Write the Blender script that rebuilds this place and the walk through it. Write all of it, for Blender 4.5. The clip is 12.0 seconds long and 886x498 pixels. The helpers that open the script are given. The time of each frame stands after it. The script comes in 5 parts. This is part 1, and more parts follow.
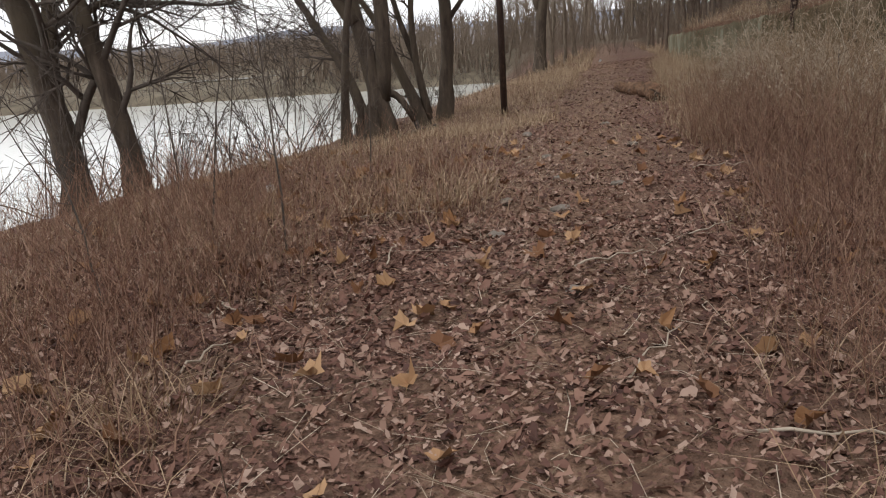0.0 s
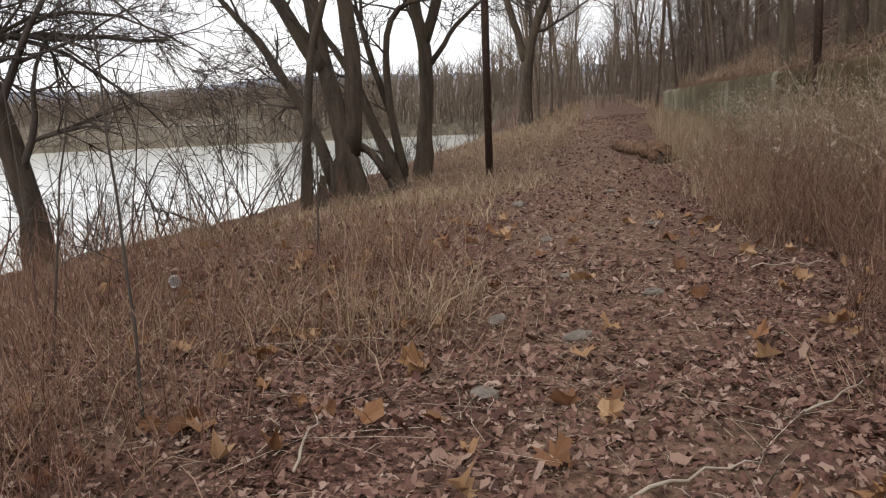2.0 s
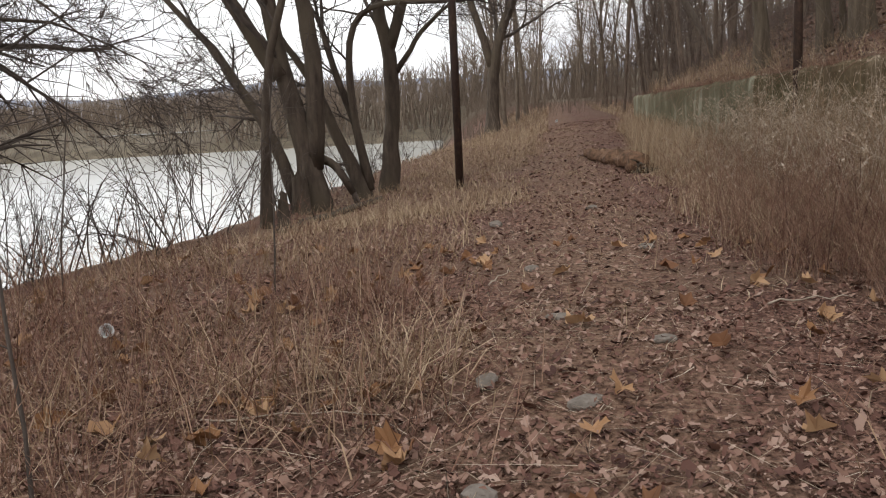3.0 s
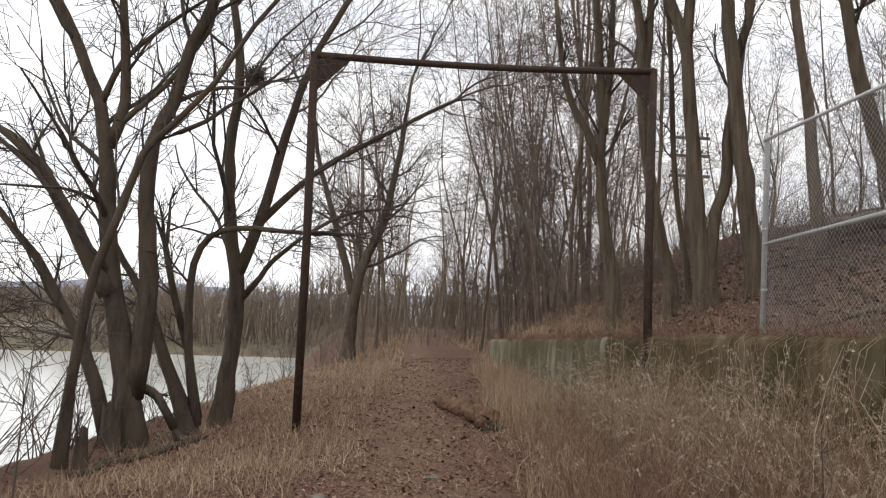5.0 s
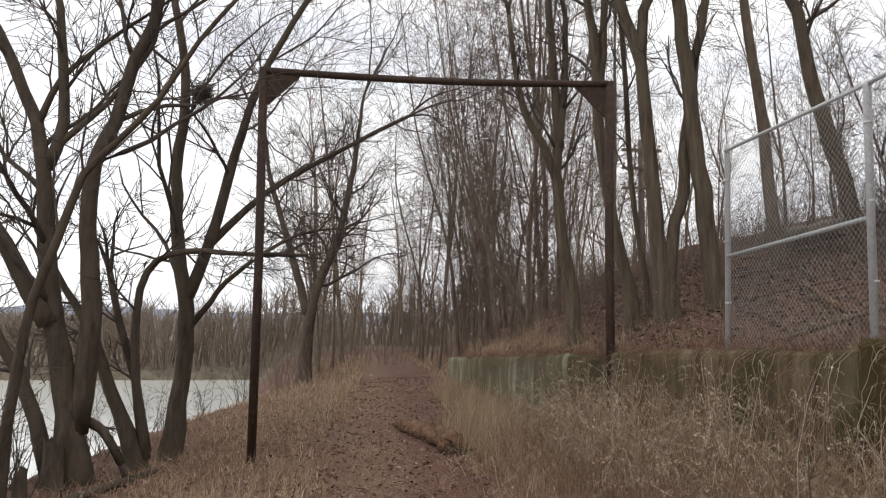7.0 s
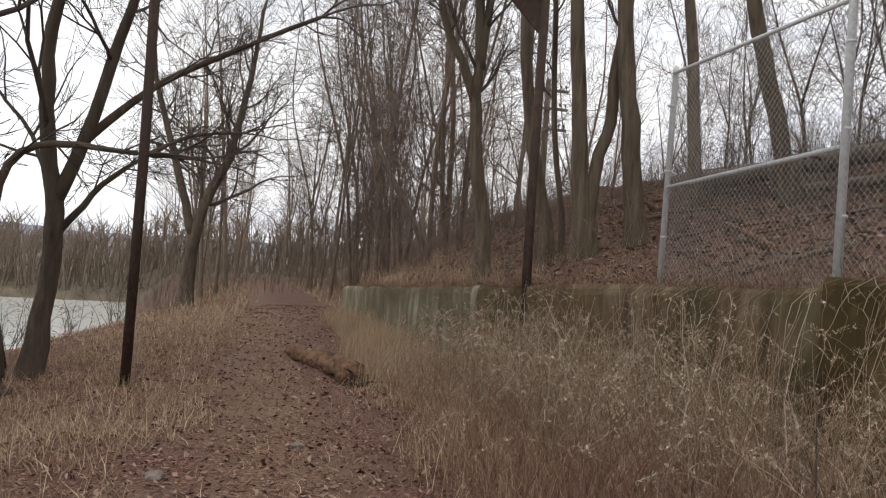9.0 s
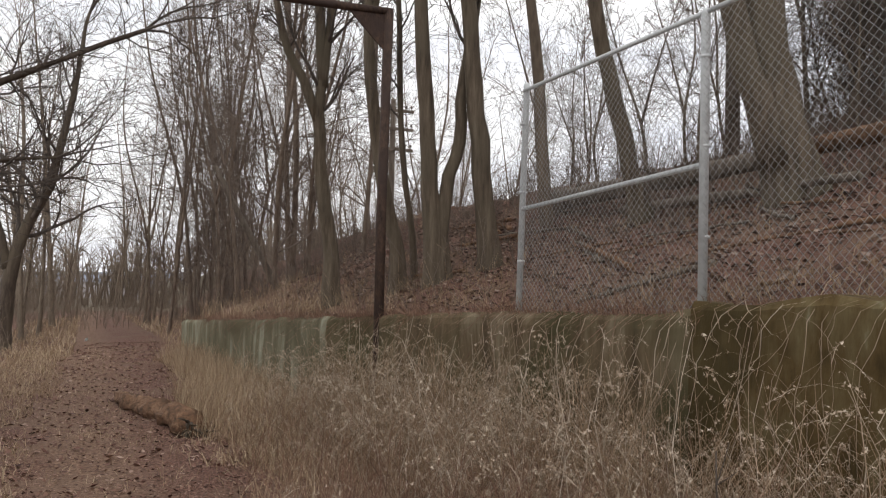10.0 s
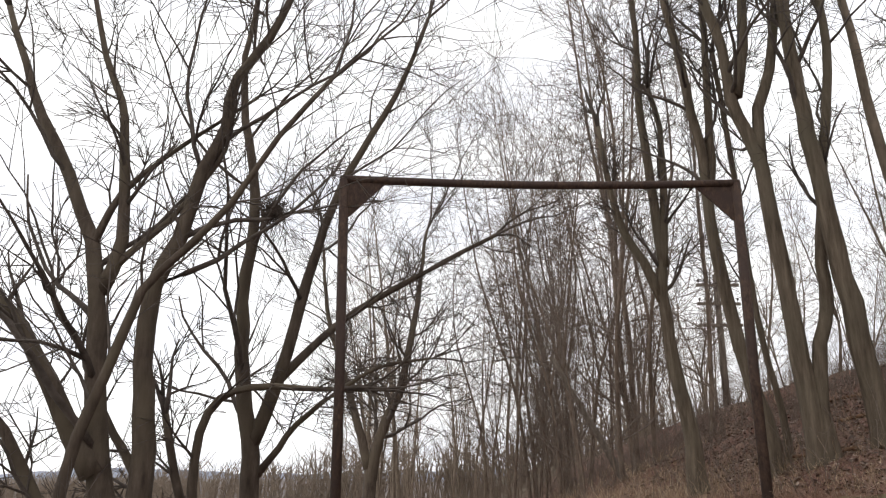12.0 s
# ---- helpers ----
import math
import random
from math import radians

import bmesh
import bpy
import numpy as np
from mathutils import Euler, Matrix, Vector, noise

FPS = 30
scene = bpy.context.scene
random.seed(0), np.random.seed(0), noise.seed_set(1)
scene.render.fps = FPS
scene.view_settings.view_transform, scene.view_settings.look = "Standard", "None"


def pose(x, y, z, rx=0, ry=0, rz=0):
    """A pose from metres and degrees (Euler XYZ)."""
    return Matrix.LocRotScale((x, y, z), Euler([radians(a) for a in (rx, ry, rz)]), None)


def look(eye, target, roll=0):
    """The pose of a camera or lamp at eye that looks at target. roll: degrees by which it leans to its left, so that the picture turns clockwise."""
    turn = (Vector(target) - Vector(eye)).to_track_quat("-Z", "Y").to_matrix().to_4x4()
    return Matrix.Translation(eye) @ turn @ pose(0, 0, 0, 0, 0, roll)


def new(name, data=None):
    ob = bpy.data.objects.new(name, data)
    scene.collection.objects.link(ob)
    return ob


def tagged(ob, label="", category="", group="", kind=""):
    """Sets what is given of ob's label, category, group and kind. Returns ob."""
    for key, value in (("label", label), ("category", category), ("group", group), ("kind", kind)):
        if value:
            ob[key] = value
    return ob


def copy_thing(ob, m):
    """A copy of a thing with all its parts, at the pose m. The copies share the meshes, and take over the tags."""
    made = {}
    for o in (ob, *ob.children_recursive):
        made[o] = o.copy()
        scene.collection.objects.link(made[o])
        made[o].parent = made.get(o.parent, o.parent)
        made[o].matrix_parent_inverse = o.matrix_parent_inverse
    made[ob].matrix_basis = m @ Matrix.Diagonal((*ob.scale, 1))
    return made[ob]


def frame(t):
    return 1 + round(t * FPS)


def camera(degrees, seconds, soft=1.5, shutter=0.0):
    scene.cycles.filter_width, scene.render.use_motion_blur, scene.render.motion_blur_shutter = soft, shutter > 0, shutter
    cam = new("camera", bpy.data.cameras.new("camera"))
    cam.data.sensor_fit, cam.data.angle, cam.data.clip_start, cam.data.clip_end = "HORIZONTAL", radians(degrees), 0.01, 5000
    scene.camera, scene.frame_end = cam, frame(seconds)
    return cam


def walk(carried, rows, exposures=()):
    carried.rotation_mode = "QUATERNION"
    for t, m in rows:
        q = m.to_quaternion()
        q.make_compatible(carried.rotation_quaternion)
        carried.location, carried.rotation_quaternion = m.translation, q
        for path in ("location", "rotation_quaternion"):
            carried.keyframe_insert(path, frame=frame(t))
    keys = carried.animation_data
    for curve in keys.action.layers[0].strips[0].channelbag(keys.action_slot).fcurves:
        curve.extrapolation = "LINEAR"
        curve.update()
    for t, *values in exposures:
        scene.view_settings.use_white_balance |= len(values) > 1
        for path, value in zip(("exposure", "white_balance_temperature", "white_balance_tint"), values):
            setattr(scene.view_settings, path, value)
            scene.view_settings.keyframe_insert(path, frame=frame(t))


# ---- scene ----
cam = camera(55.9, 12.0, soft=1.15)
PATH = [
    (0, (0.925, 1.416, 1.266), (0.534, 3.317, 0.782), -4.1),
    (0.5, (0.883, 1.953, 1.23), (0.453, 3.855, 0.788), -4.4),
    (1, (0.824, 2.523, 1.226), (0.41, 4.414, 0.721), -3.0),
    (1.5, (0.688, 3.01, 1.235), (0.348, 4.927, 0.776), -3.3),
    (2, (0.629, 3.461, 1.243), (0.287, 5.396, 0.869), -2.7),
    (2.5, (0.53, 3.91, 1.231), (0.217, 5.857, 0.895), -2.6),
    (3, (0.463, 4.18, 1.303), (0.201, 6.128, 0.937), -3.2),
    (3.5, (0.515, 4.24, 1.392), (0.332, 6.204, 1.062), -1.8),
    (3.7, (0.515, 4.249, 1.428), (0.415, 6.229, 1.168), -0.2),
    (5.5, (0.677, 5.258, 1.665), (0.766, 7.245, 1.872), 2.2),
    (6, (0.681, 5.254, 1.708), (0.807, 7.238, 1.92), 2.0),
    (6.5, (0.644, 5.286, 1.704), (0.793, 7.27, 1.906), 1.3),
    (8.5, (0.495, 6.182, 1.5), (0.774, 8.157, 1.647), 1.0),
    (9, (0.43, 6.515, 1.481), (0.874, 8.464, 1.536), 3.9),
    (9.5, (0.588, 6.96, 1.54), (1.33, 8.817, 1.572), 2.8),
    (10, (0.639, 7.188, 1.61), (1.42, 9.025, 1.73), 1.5),
    (10.5, (0.562, 7.24, 1.667), (1.27, 9.036, 2.191), -0.1),
    (11, (0.424, 7.143, 1.623), (0.932, 8.934, 2.353), -0.7),
    (11.5, (0.207, 7.216, 1.52), (0.462, 9.061, 2.249), -0.7),
    (12, (-0.058, 7.305, 1.527), (0.005, 9.226, 2.081), -0.2),
]
walk(cam, [(t, look(eye, target, roll)) for t, eye, target, roll in PATH],
     exposures=((0, 0.12), (3.7, 0.15), (5.3, 0.1), (9.5, 0.05), (10.5, 0.2), (12, 0.2)))

# ---- light: a bright, even overcast sky ----
world = bpy.data.worlds.new("overcast_sky")
scene.world = world
world.use_nodes = True
wn, wl = world.node_tree.nodes, world.node_tree.links
wn.clear()
sky = wn.new("ShaderNodeTexSky")
sky.sky_type, sky.sun_disc = "NISHITA", False
sky.sun_elevation, sky.sun_rotation = radians(38), radians(200)
sky_bg = wn.new("ShaderNodeBackground")
sky_bg.inputs["Strength"].default_value = 0.08
cloud_co = wn.new("ShaderNodeTexCoord")
cloud_map = wn.new("ShaderNodeMapping")
cloud_map.inputs["Scale"].default_value = (1.0, 1.0, 5.0)
cloud = wn.new("ShaderNodeTexNoise")
cloud.inputs["Scale"].default_value, cloud.inputs["Detail"].default_value = 2.2, 6
cloud_ramp = wn.new("ShaderNodeValToRGB")
cloud_ramp.color_ramp.elements[0].position, cloud_ramp.color_ramp.elements[0].color = 0.34, (0.78, 0.79, 0.85, 1)
cloud_ramp.color_ramp.elements[1].position, cloud_ramp.color_ramp.elements[1].color = 0.56, (0.97, 0.965, 0.97, 1)
cloud_bg = wn.new("ShaderNodeBackground")
cloud_bg.inputs["Strength"].default_value = 1.2
sky_mix = wn.new("ShaderNodeMixShader")
sky_mix.inputs[0].default_value = 0.94
sky_out = wn.new("ShaderNodeOutputWorld")
wl.new(cloud_co.outputs["Generated"], cloud_map.inputs["Vector"])
wl.new(cloud_map.outputs["Vector"], cloud.inputs["Vector"])
wl.new(cloud.outputs["Fac"], cloud_ramp.inputs["Fac"])
wl.new(cloud_ramp.outputs["Color"], cloud_bg.inputs["Color"])
wl.new(sky.outputs["Color"], sky_bg.inputs["Color"])
wl.new(sky_bg.outputs[0], sky_mix.inputs[1])
wl.new(cloud_bg.outputs[0], sky_mix.inputs[2])
wl.new(sky_mix.outputs[0], sky_out.inputs["Surface"])

sun = new("sun", bpy.data.lights.new("sun", "SUN"))
sun.data.energy, sun.data.angle, sun.data.color = 0.6, radians(25), (1.0, 0.96, 0.90)
sun.matrix_world = look((0, 0, 30), (4, 14, 0))


# ---- materials ----
def ramp_colours(node, stops):
    els = node.color_ramp.elements
    while len(els) < len(stops):
        els.new(0.5)
    for el, (p, c) in zip(els, stops):
        el.position, el.color = p, (*c, 1)


def material(name, stops, scale=6.0, stretch=(1, 1, 1), rough=0.85, bump=0.3, bump_scale=None, metal=0.0,
             per="", patch=None, patch_scale=0.6, detail=8):
    """stops: colours by noise; per: 'island' or 'object' adds variation piece by piece; patch: a second, larger colour."""
    m = bpy.data.materials.new(name)
    m.use_nodes = True
    n, l = m.node_tree.nodes, m.node_tree.links
    b = n["Principled BSDF"]
    b.inputs["Roughness"].default_value, b.inputs["Metallic"].default_value = rough, metal
    if "Specular IOR Level" in b.inputs:
        b.inputs["Specular IOR Level"].default_value = 0.25
    co = n.new("ShaderNodeTexCoord")
    mp = n.new("ShaderNodeMapping")
    mp.inputs["Scale"].default_value = stretch
    l.new(co.outputs["Object"], mp.inputs["Vector"])
    nz = n.new("ShaderNodeTexNoise")
    nz.inputs["Scale"].default_value, nz.inputs["Detail"].default_value = scale, detail
    nz.inputs["Roughness"].default_value = 0.65
    l.new(mp.outputs["Vector"], nz.inputs["Vector"])
    rp = n.new("ShaderNodeValToRGB")
    ramp_colours(rp, stops)
    fac = nz.outputs["Fac"]
    if per:
        src = n.new("ShaderNodeNewGeometry") if per == "island" else n.new("ShaderNodeObjectInfo")
        out = src.outputs["Random Per Island"] if per == "island" else src.outputs["Random"]
        mx = n.new("ShaderNodeMix")
        mx.inputs["Factor"].default_value = 0.75
        l.new(fac, mx.inputs["A"])
        l.new(out, mx.inputs["B"])
        fac = mx.outputs["Result"]
    l.new(fac, rp.inputs["Fac"])
    colour = rp.outputs["Color"]
    if patch:
        big = n.new("ShaderNodeTexNoise")
        big.inputs["Scale"].default_value, big.inputs["Detail"].default_value = patch_scale, 5
        l.new(co.outputs["Object"], big.inputs["Vector"])
        edge = n.new("ShaderNodeValToRGB")
        ramp_colours(edge, [(0.45, (0, 0, 0)), (0.62, (1, 1, 1))])
        l.new(big.outputs["Fac"], edge.inputs["Fac"])
        mix = n.new("ShaderNodeMix")
        mix.data_type = "RGBA"
        mix.inputs[7].default_value = (*patch, 1)
        l.new(edge.outputs["Color"], mix.inputs["Factor"])
        l.new(colour, mix.inputs[6])
        colour = mix.outputs[2]
    l.new(colour, b.inputs["Base Color"])
    if bump:
        bz = n.new("ShaderNodeTexNoise")
        bz.inputs["Scale"].default_value, bz.inputs["Detail"].default_value = bump_scale or scale * 2, 6
        l.new(mp.outputs["Vector"], bz.inputs["Vector"])
        bp = n.new("ShaderNodeBump")
        bp.inputs["Strength"].default_value, bp.inputs["Distance"].default_value = bump, 0.03
        l.new(bz.outputs["Fac"], bp.inputs["Height"])
        l.new(bp.outputs["Normal"], b.inputs["Normal"])
    return m


bark_river = material("bark_dark_river_tree", [(0.25, (0.030, 0.022, 0.016)), (0.55, (0.088, 0.066, 0.050)), (0.8, (0.165, 0.130, 0.100))],
                      9, (1, 1, 0.22), 0.9, 0.9, 14, patch=(0.105, 0.083, 0.058), patch_scale=0.8)
bark_hill = material("bark_ridged_hill_tree", [(0.3, (0.055, 0.041, 0.029)), (0.55, (0.135, 0.104, 0.074)), (0.8, (0.22, 0.178, 0.130))],
                     13, (1, 1, 0.12), 0.9, 1.0, 16, patch=(0.12, 0.10, 0.070), patch_scale=0.5)
bark_mid = material("bark_grey_woodland", [(0.3, (0.10, 0.076, 0.056)), (0.7, (0.23, 0.180, 0.135))], 8, (1, 1, 0.3), 0.9, 0.5)
bark_thin = material("bark_reddish_sapling", [(0.3, (0.08, 0.057, 0.044)), (0.7, (0.22, 0.165, 0.125))], 8, (1, 1, 0.3), 0.9, 0.5)
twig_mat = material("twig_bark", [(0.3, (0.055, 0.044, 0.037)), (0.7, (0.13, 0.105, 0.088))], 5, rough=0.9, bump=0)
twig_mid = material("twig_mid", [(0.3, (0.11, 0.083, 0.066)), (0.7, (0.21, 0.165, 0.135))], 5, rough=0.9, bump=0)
# twigs of the distant woods and brush, lightened in colour to imitate haze
twig_far_haze = material("twig_far_haze", [(0.3, (0.155, 0.118, 0.090)), (0.7, (0.26, 0.205, 0.158))], 3, rough=0.95, bump=0)
log_mat = material("rotten_wood", [(0.3, (0.050, 0.030, 0.019)), (0.55, (0.19, 0.108, 0.064)), (0.8, (0.37, 0.24, 0.15))], 9, (1, 1, 1), 0.95, 0.9)
old_wood = material("weathered_grey_wood", [(0.3, (0.075, 0.060, 0.047)), (0.7, (0.22, 0.180, 0.145))], 10, (1, 1, 0.1), 0.9, 0.6)
rust = material("rusted_brown_steel", [(0.3, (0.028, 0.018, 0.014)), (0.55, (0.066, 0.040, 0.029)), (0.8, (0.12, 0.072, 0.045))], 22, (1, 1, 0.5), 0.75, 0.4,
                patch=(0.05, 0.032, 0.026), patch_scale=2.5)
zinc = material("galvanised_steel", [(0.3, (0.48, 0.49, 0.49)), (0.7, (0.64, 0.65, 0.65))], 18, rough=0.5, bump=0.1, metal=0.1)
wire_mat = material("galvanised_wire", [(0.3, (0.28, 0.28, 0.28)), (0.7, (0.42, 0.42, 0.41))], 18, rough=0.55, bump=0, metal=0.3)
moss_concrete = material("mossy_concrete", [(0.3, (0.040, 0.026, 0.009)), (0.48, (0.100, 0.066, 0.025)), (0.64, (0.15, 0.115, 0.055)), (0.8, (0.27, 0.255, 0.17))], 5, (1, 1, 0.35), 0.95, 0.8,
                         patch=(0.062, 0.044, 0.016), patch_scale=1.6)
dull_concrete = material("brown_stained_concrete", [(0.3, (0.060, 0.042, 0.022)), (0.5, (0.145, 0.105, 0.060)), (0.75, (0.30, 0.25, 0.17))], 4, (1, 1, 0.2), 0.95, 0.7,
                         patch=(0.085, 0.072, 0.034), patch_scale=1.1)
pale_concrete = material("stained_pale_concrete", [(0.3, (0.08, 0.066, 0.038)), (0.50, (0.17, 0.152, 0.095)), (0.74, (0.43, 0.43, 0.33))], 4, (1, 1, 0.16), 0.95, 0.5,
                         patch=(0.13, 0.112, 0.066), patch_scale=0.6)
grass_mat = material("dry_tan_grass", [(0.15, (0.22, 0.142, 0.090)), (0.5, (0.39, 0.28, 0.18)), (0.85, (0.56, 0.44, 0.30))], 1.5, rough=0.8, bump=0, per="island")
weed_mat = material("red_brown_weed_stems", [(0.15, (0.12, 0.064, 0.045)), (0.5, (0.245, 0.132, 0.090)), (0.85, (0.39, 0.255, 0.180))], 1.2, rough=0.85, bump=0, per="island")
seed_mat = material("grey_beige_seed_heads", [(0.15, (0.24, 0.172, 0.115)), (0.5, (0.40, 0.31, 0.225)), (0.85, (0.60, 0.505, 0.40))], 2, rough=0.9, bump=0, per="island")
leaf_mat = material("brown_leaf_litter", [(0.1, (0.050, 0.025, 0.020)), (0.35, (0.145, 0.071, 0.053)), (0.65, (0.25, 0.145, 0.106)), (0.95, (0.44, 0.32, 0.255))], 2, rough=0.8, bump=0, per="island")
hill_leaf_mat = material("grey_brown_hill_leaves", [(0.1, (0.055, 0.036, 0.029)), (0.4, (0.135, 0.092, 0.072)), (0.7, (0.235, 0.172, 0.138)), (0.95, (0.39, 0.31, 0.26))], 2, rough=0.85, bump=0, per="island")
straw_mat = material("dull_brown_stalks", [(0.15, (0.165, 0.105, 0.060)), (0.5, (0.31, 0.208, 0.128)), (0.85, (0.47, 0.345, 0.235))], 1.5, rough=0.85, bump=0, per="island")
maple_mat = material("ochre_maple_leaf", [(0.1, (0.15, 0.068, 0.034)), (0.5, (0.28, 0.145, 0.068)), (0.9, (0.43, 0.275, 0.155))], 8, rough=0.75, bump=0.2, per="object")
stick_mat = material("pale_dead_stick", [(0.3, (0.30, 0.24, 0.18)), (0.7, (0.48, 0.41, 0.33))], 9, rough=0.85, bump=0.2)
stone_mat = material("grey_stone", [(0.3, (0.12, 0.10, 0.082)), (0.7, (0.27, 0.235, 0.20))], 12, rough=0.9, bump=0.5)
white_litter = material("white_plastic", [(0.3, (0.65, 0.65, 0.64)), (0.7, (0.8, 0.8, 0.79))], 5, rough=0.4, bump=0)
ridge_mat = material("far_wooded_hill", [(0.3, (0.15, 0.130, 0.122)), (0.7, (0.21, 0.187, 0.178))], 0.05, rough=1, bump=0)
# distance haze is put into this pale blue-grey base colour
ridge_far = material("far_hill_haze_colour", [(0.3, (0.22, 0.24, 0.29)), (0.7, (0.27, 0.285, 0.33))], 0.01, rough=1, bump=0)


def ground_material():
    m = material("leaf_strewn_ground", [(0.32, (0.028, 0.014, 0.010)), (0.46, (0.108, 0.055, 0.040)), (0.58, (0.22, 0.120, 0.088)), (0.74, (0.38, 0.24, 0.185))],
                 34, rough=0.95, bump=1.0, bump_scale=45, patch=(0.165, 0.102, 0.070), patch_scale=0.9)
    n, l = m.node_tree.nodes, m.node_tree.links
    b = n["Principled BSDF"]
    base = b.inputs["Base Color"].links[0].from_socket
    geo = n.new("ShaderNodeNewGeometry")
    sep = n.new("ShaderNodeSeparateXYZ")
    l.new(geo.outputs["Position"], sep.inputs[0])
    wob = n.new("ShaderNodeTexNoise")
    wob.inputs["Scale"].default_value = 0.9
    l.new(geo.outputs["Position"], wob.inputs["Vector"])

    def calc(op, a, c):
        q = n.new("ShaderNodeMath")
        q.operation = op
        for k, v in enumerate((a, c)):
            if isinstance(v, (int, float)):
                q.inputs[k].default_value = v
            else:
                l.new(v, q.inputs[k])
        return q.outputs[0]
    off = calc("ABSOLUTE", calc("ADD", calc("SUBTRACT", sep.outputs["X"], 1.15), calc("MULTIPLY", wob.outputs["Fac"], 0.9)), 0)
    rp = n.new("ShaderNodeValToRGB")
    ramp_colours(rp, [(0.2, (0.65, 0.65, 0.65)), (0.85, (0, 0, 0))])
    l.new(off, rp.inputs["Fac"])
    pn = n.new("ShaderNodeTexNoise")
    pn.inputs["Scale"].default_value, pn.inputs["Detail"].default_value = 28, 8
    l.new(geo.outputs["Position"], pn.inputs["Vector"])
    pr = n.new("ShaderNodeValToRGB")
    ramp_colours(pr, [(0.3, (0.050, 0.030, 0.020)), (0.5, (0.20, 0.120, 0.078)), (0.72, (0.42, 0.28, 0.195))])
    l.new(pn.outputs["Fac"], pr.inputs["Fac"])
    mix = n.new("ShaderNodeMix")
    mix.data_type = "RGBA"
    l.new(rp.outputs["Color"], mix.inputs["Factor"])
    l.new(base, mix.inputs[6])
    l.new(pr.outputs["Color"], mix.inputs[7])
    # the reed flats across the river
    reach = n.new("ShaderNodeMapRange")
    reach.inputs["From Min"].default_value, reach.inputs["From Max"].default_value = 74, 84
    l.new(sep.outputs["Y"], reach.inputs["Value"])
    fn = n.new("ShaderNodeTexNoise")
    fn.inputs["Scale"].default_value, fn.inputs["Detail"].default_value = 0.4, 8
    l.new(geo.outputs["Position"], fn.inputs["Vector"])
    fr = n.new("ShaderNodeValToRGB")
    ramp_colours(fr, [(0.3, (0.10, 0.082, 0.058)), (0.7, (0.21, 0.175, 0.125))])
    l.new(fn.outputs["Fac"], fr.inputs["Fac"])
    flats = n.new("ShaderNodeMix")
    flats.data_type = "RGBA"
    l.new(reach.outputs["Result"], flats.inputs["Factor"])
    l.new(mix.outputs[2], flats.inputs[6])
    l.new(fr.outputs["Color"], flats.inputs[7])
    l.new(flats.outputs[2], b.inputs["Base Color"])
    return m


ground_mat = ground_material()

water_mat = bpy.data.materials.new("river_water_sky_white")
water_mat.use_nodes = True
b = water_mat.node_tree.nodes["Principled BSDF"]
# near-white base colour paints in the sky's reflection, on top of the real gloss
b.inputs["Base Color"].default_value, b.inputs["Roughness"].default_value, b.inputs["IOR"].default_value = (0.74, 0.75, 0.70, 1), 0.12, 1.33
rip = water_mat.node_tree.nodes.new("ShaderNodeTexNoise")
rip.inputs["Scale"].default_value, rip.inputs["Detail"].default_value = 1.5, 5
rbp = water_mat.node_tree.nodes.new("ShaderNodeBump")
rbp.inputs["Strength"].default_value, rbp.inputs["Distance"].default_value = 0.15, 0.05
wco = water_mat.node_tree.nodes.new("ShaderNodeTexCoord")
water_mat.node_tree.links.new(wco.outputs["Object"], rip.inputs["Vector"])
water_mat.node_tree.links.new(rip.outputs["Fac"], rbp.inputs["Height"])
water_mat.node_tree.links.new(rbp.outputs["Normal"], b.inputs["Normal"])


# ---- helpers for meshes ----
def mesh_object(name, verts, faces, mat, parent=None, label="", smooth=True):
    me = bpy.data.meshes.new(name)
    me.from_pydata([tuple(v) for v in verts], [], faces)
    me.materials.append(mat)
    if smooth:
        me.polygons.foreach_set("use_smooth", [True] * len(me.polygons))
    me.update()
    ob = new(name, me)
    if parent:
        ob.parent = parent
    if label:
        tagged(ob, label)
    return ob


def array_mesh(name, verts, faces, mat, smooth=False):
    """Quick mesh from arrays: verts (n, 3), faces (m, k)."""
    me = bpy.data.meshes.new(name)
    k = faces.shape[1]
    me.vertices.add(len(verts))
    me.vertices.foreach_set("co", np.asarray(verts, dtype=np.float32).ravel())
    me.loops.add(faces.size)
    me.loops.foreach_set("vertex_index", faces.astype(np.int32).ravel())
    me.polygons.add(len(faces))
    me.polygons.foreach_set("loop_start", np.arange(0, faces.size, k, dtype=np.int32))
    me.materials.append(mat)
    me.update(calc_edges=True)
    if smooth:
        me.polygons.foreach_set("use_smooth", [True] * len(me.polygons))
    return new(name, me)


def part(name, bm, mat, parent, label=""):
    me = bpy.data.meshes.new(name)
    bm.to_mesh(me)
    bm.free()
    me.materials.append(mat)
    ob = new(name, me)
    ob.parent = parent
    return tagged(ob, label)


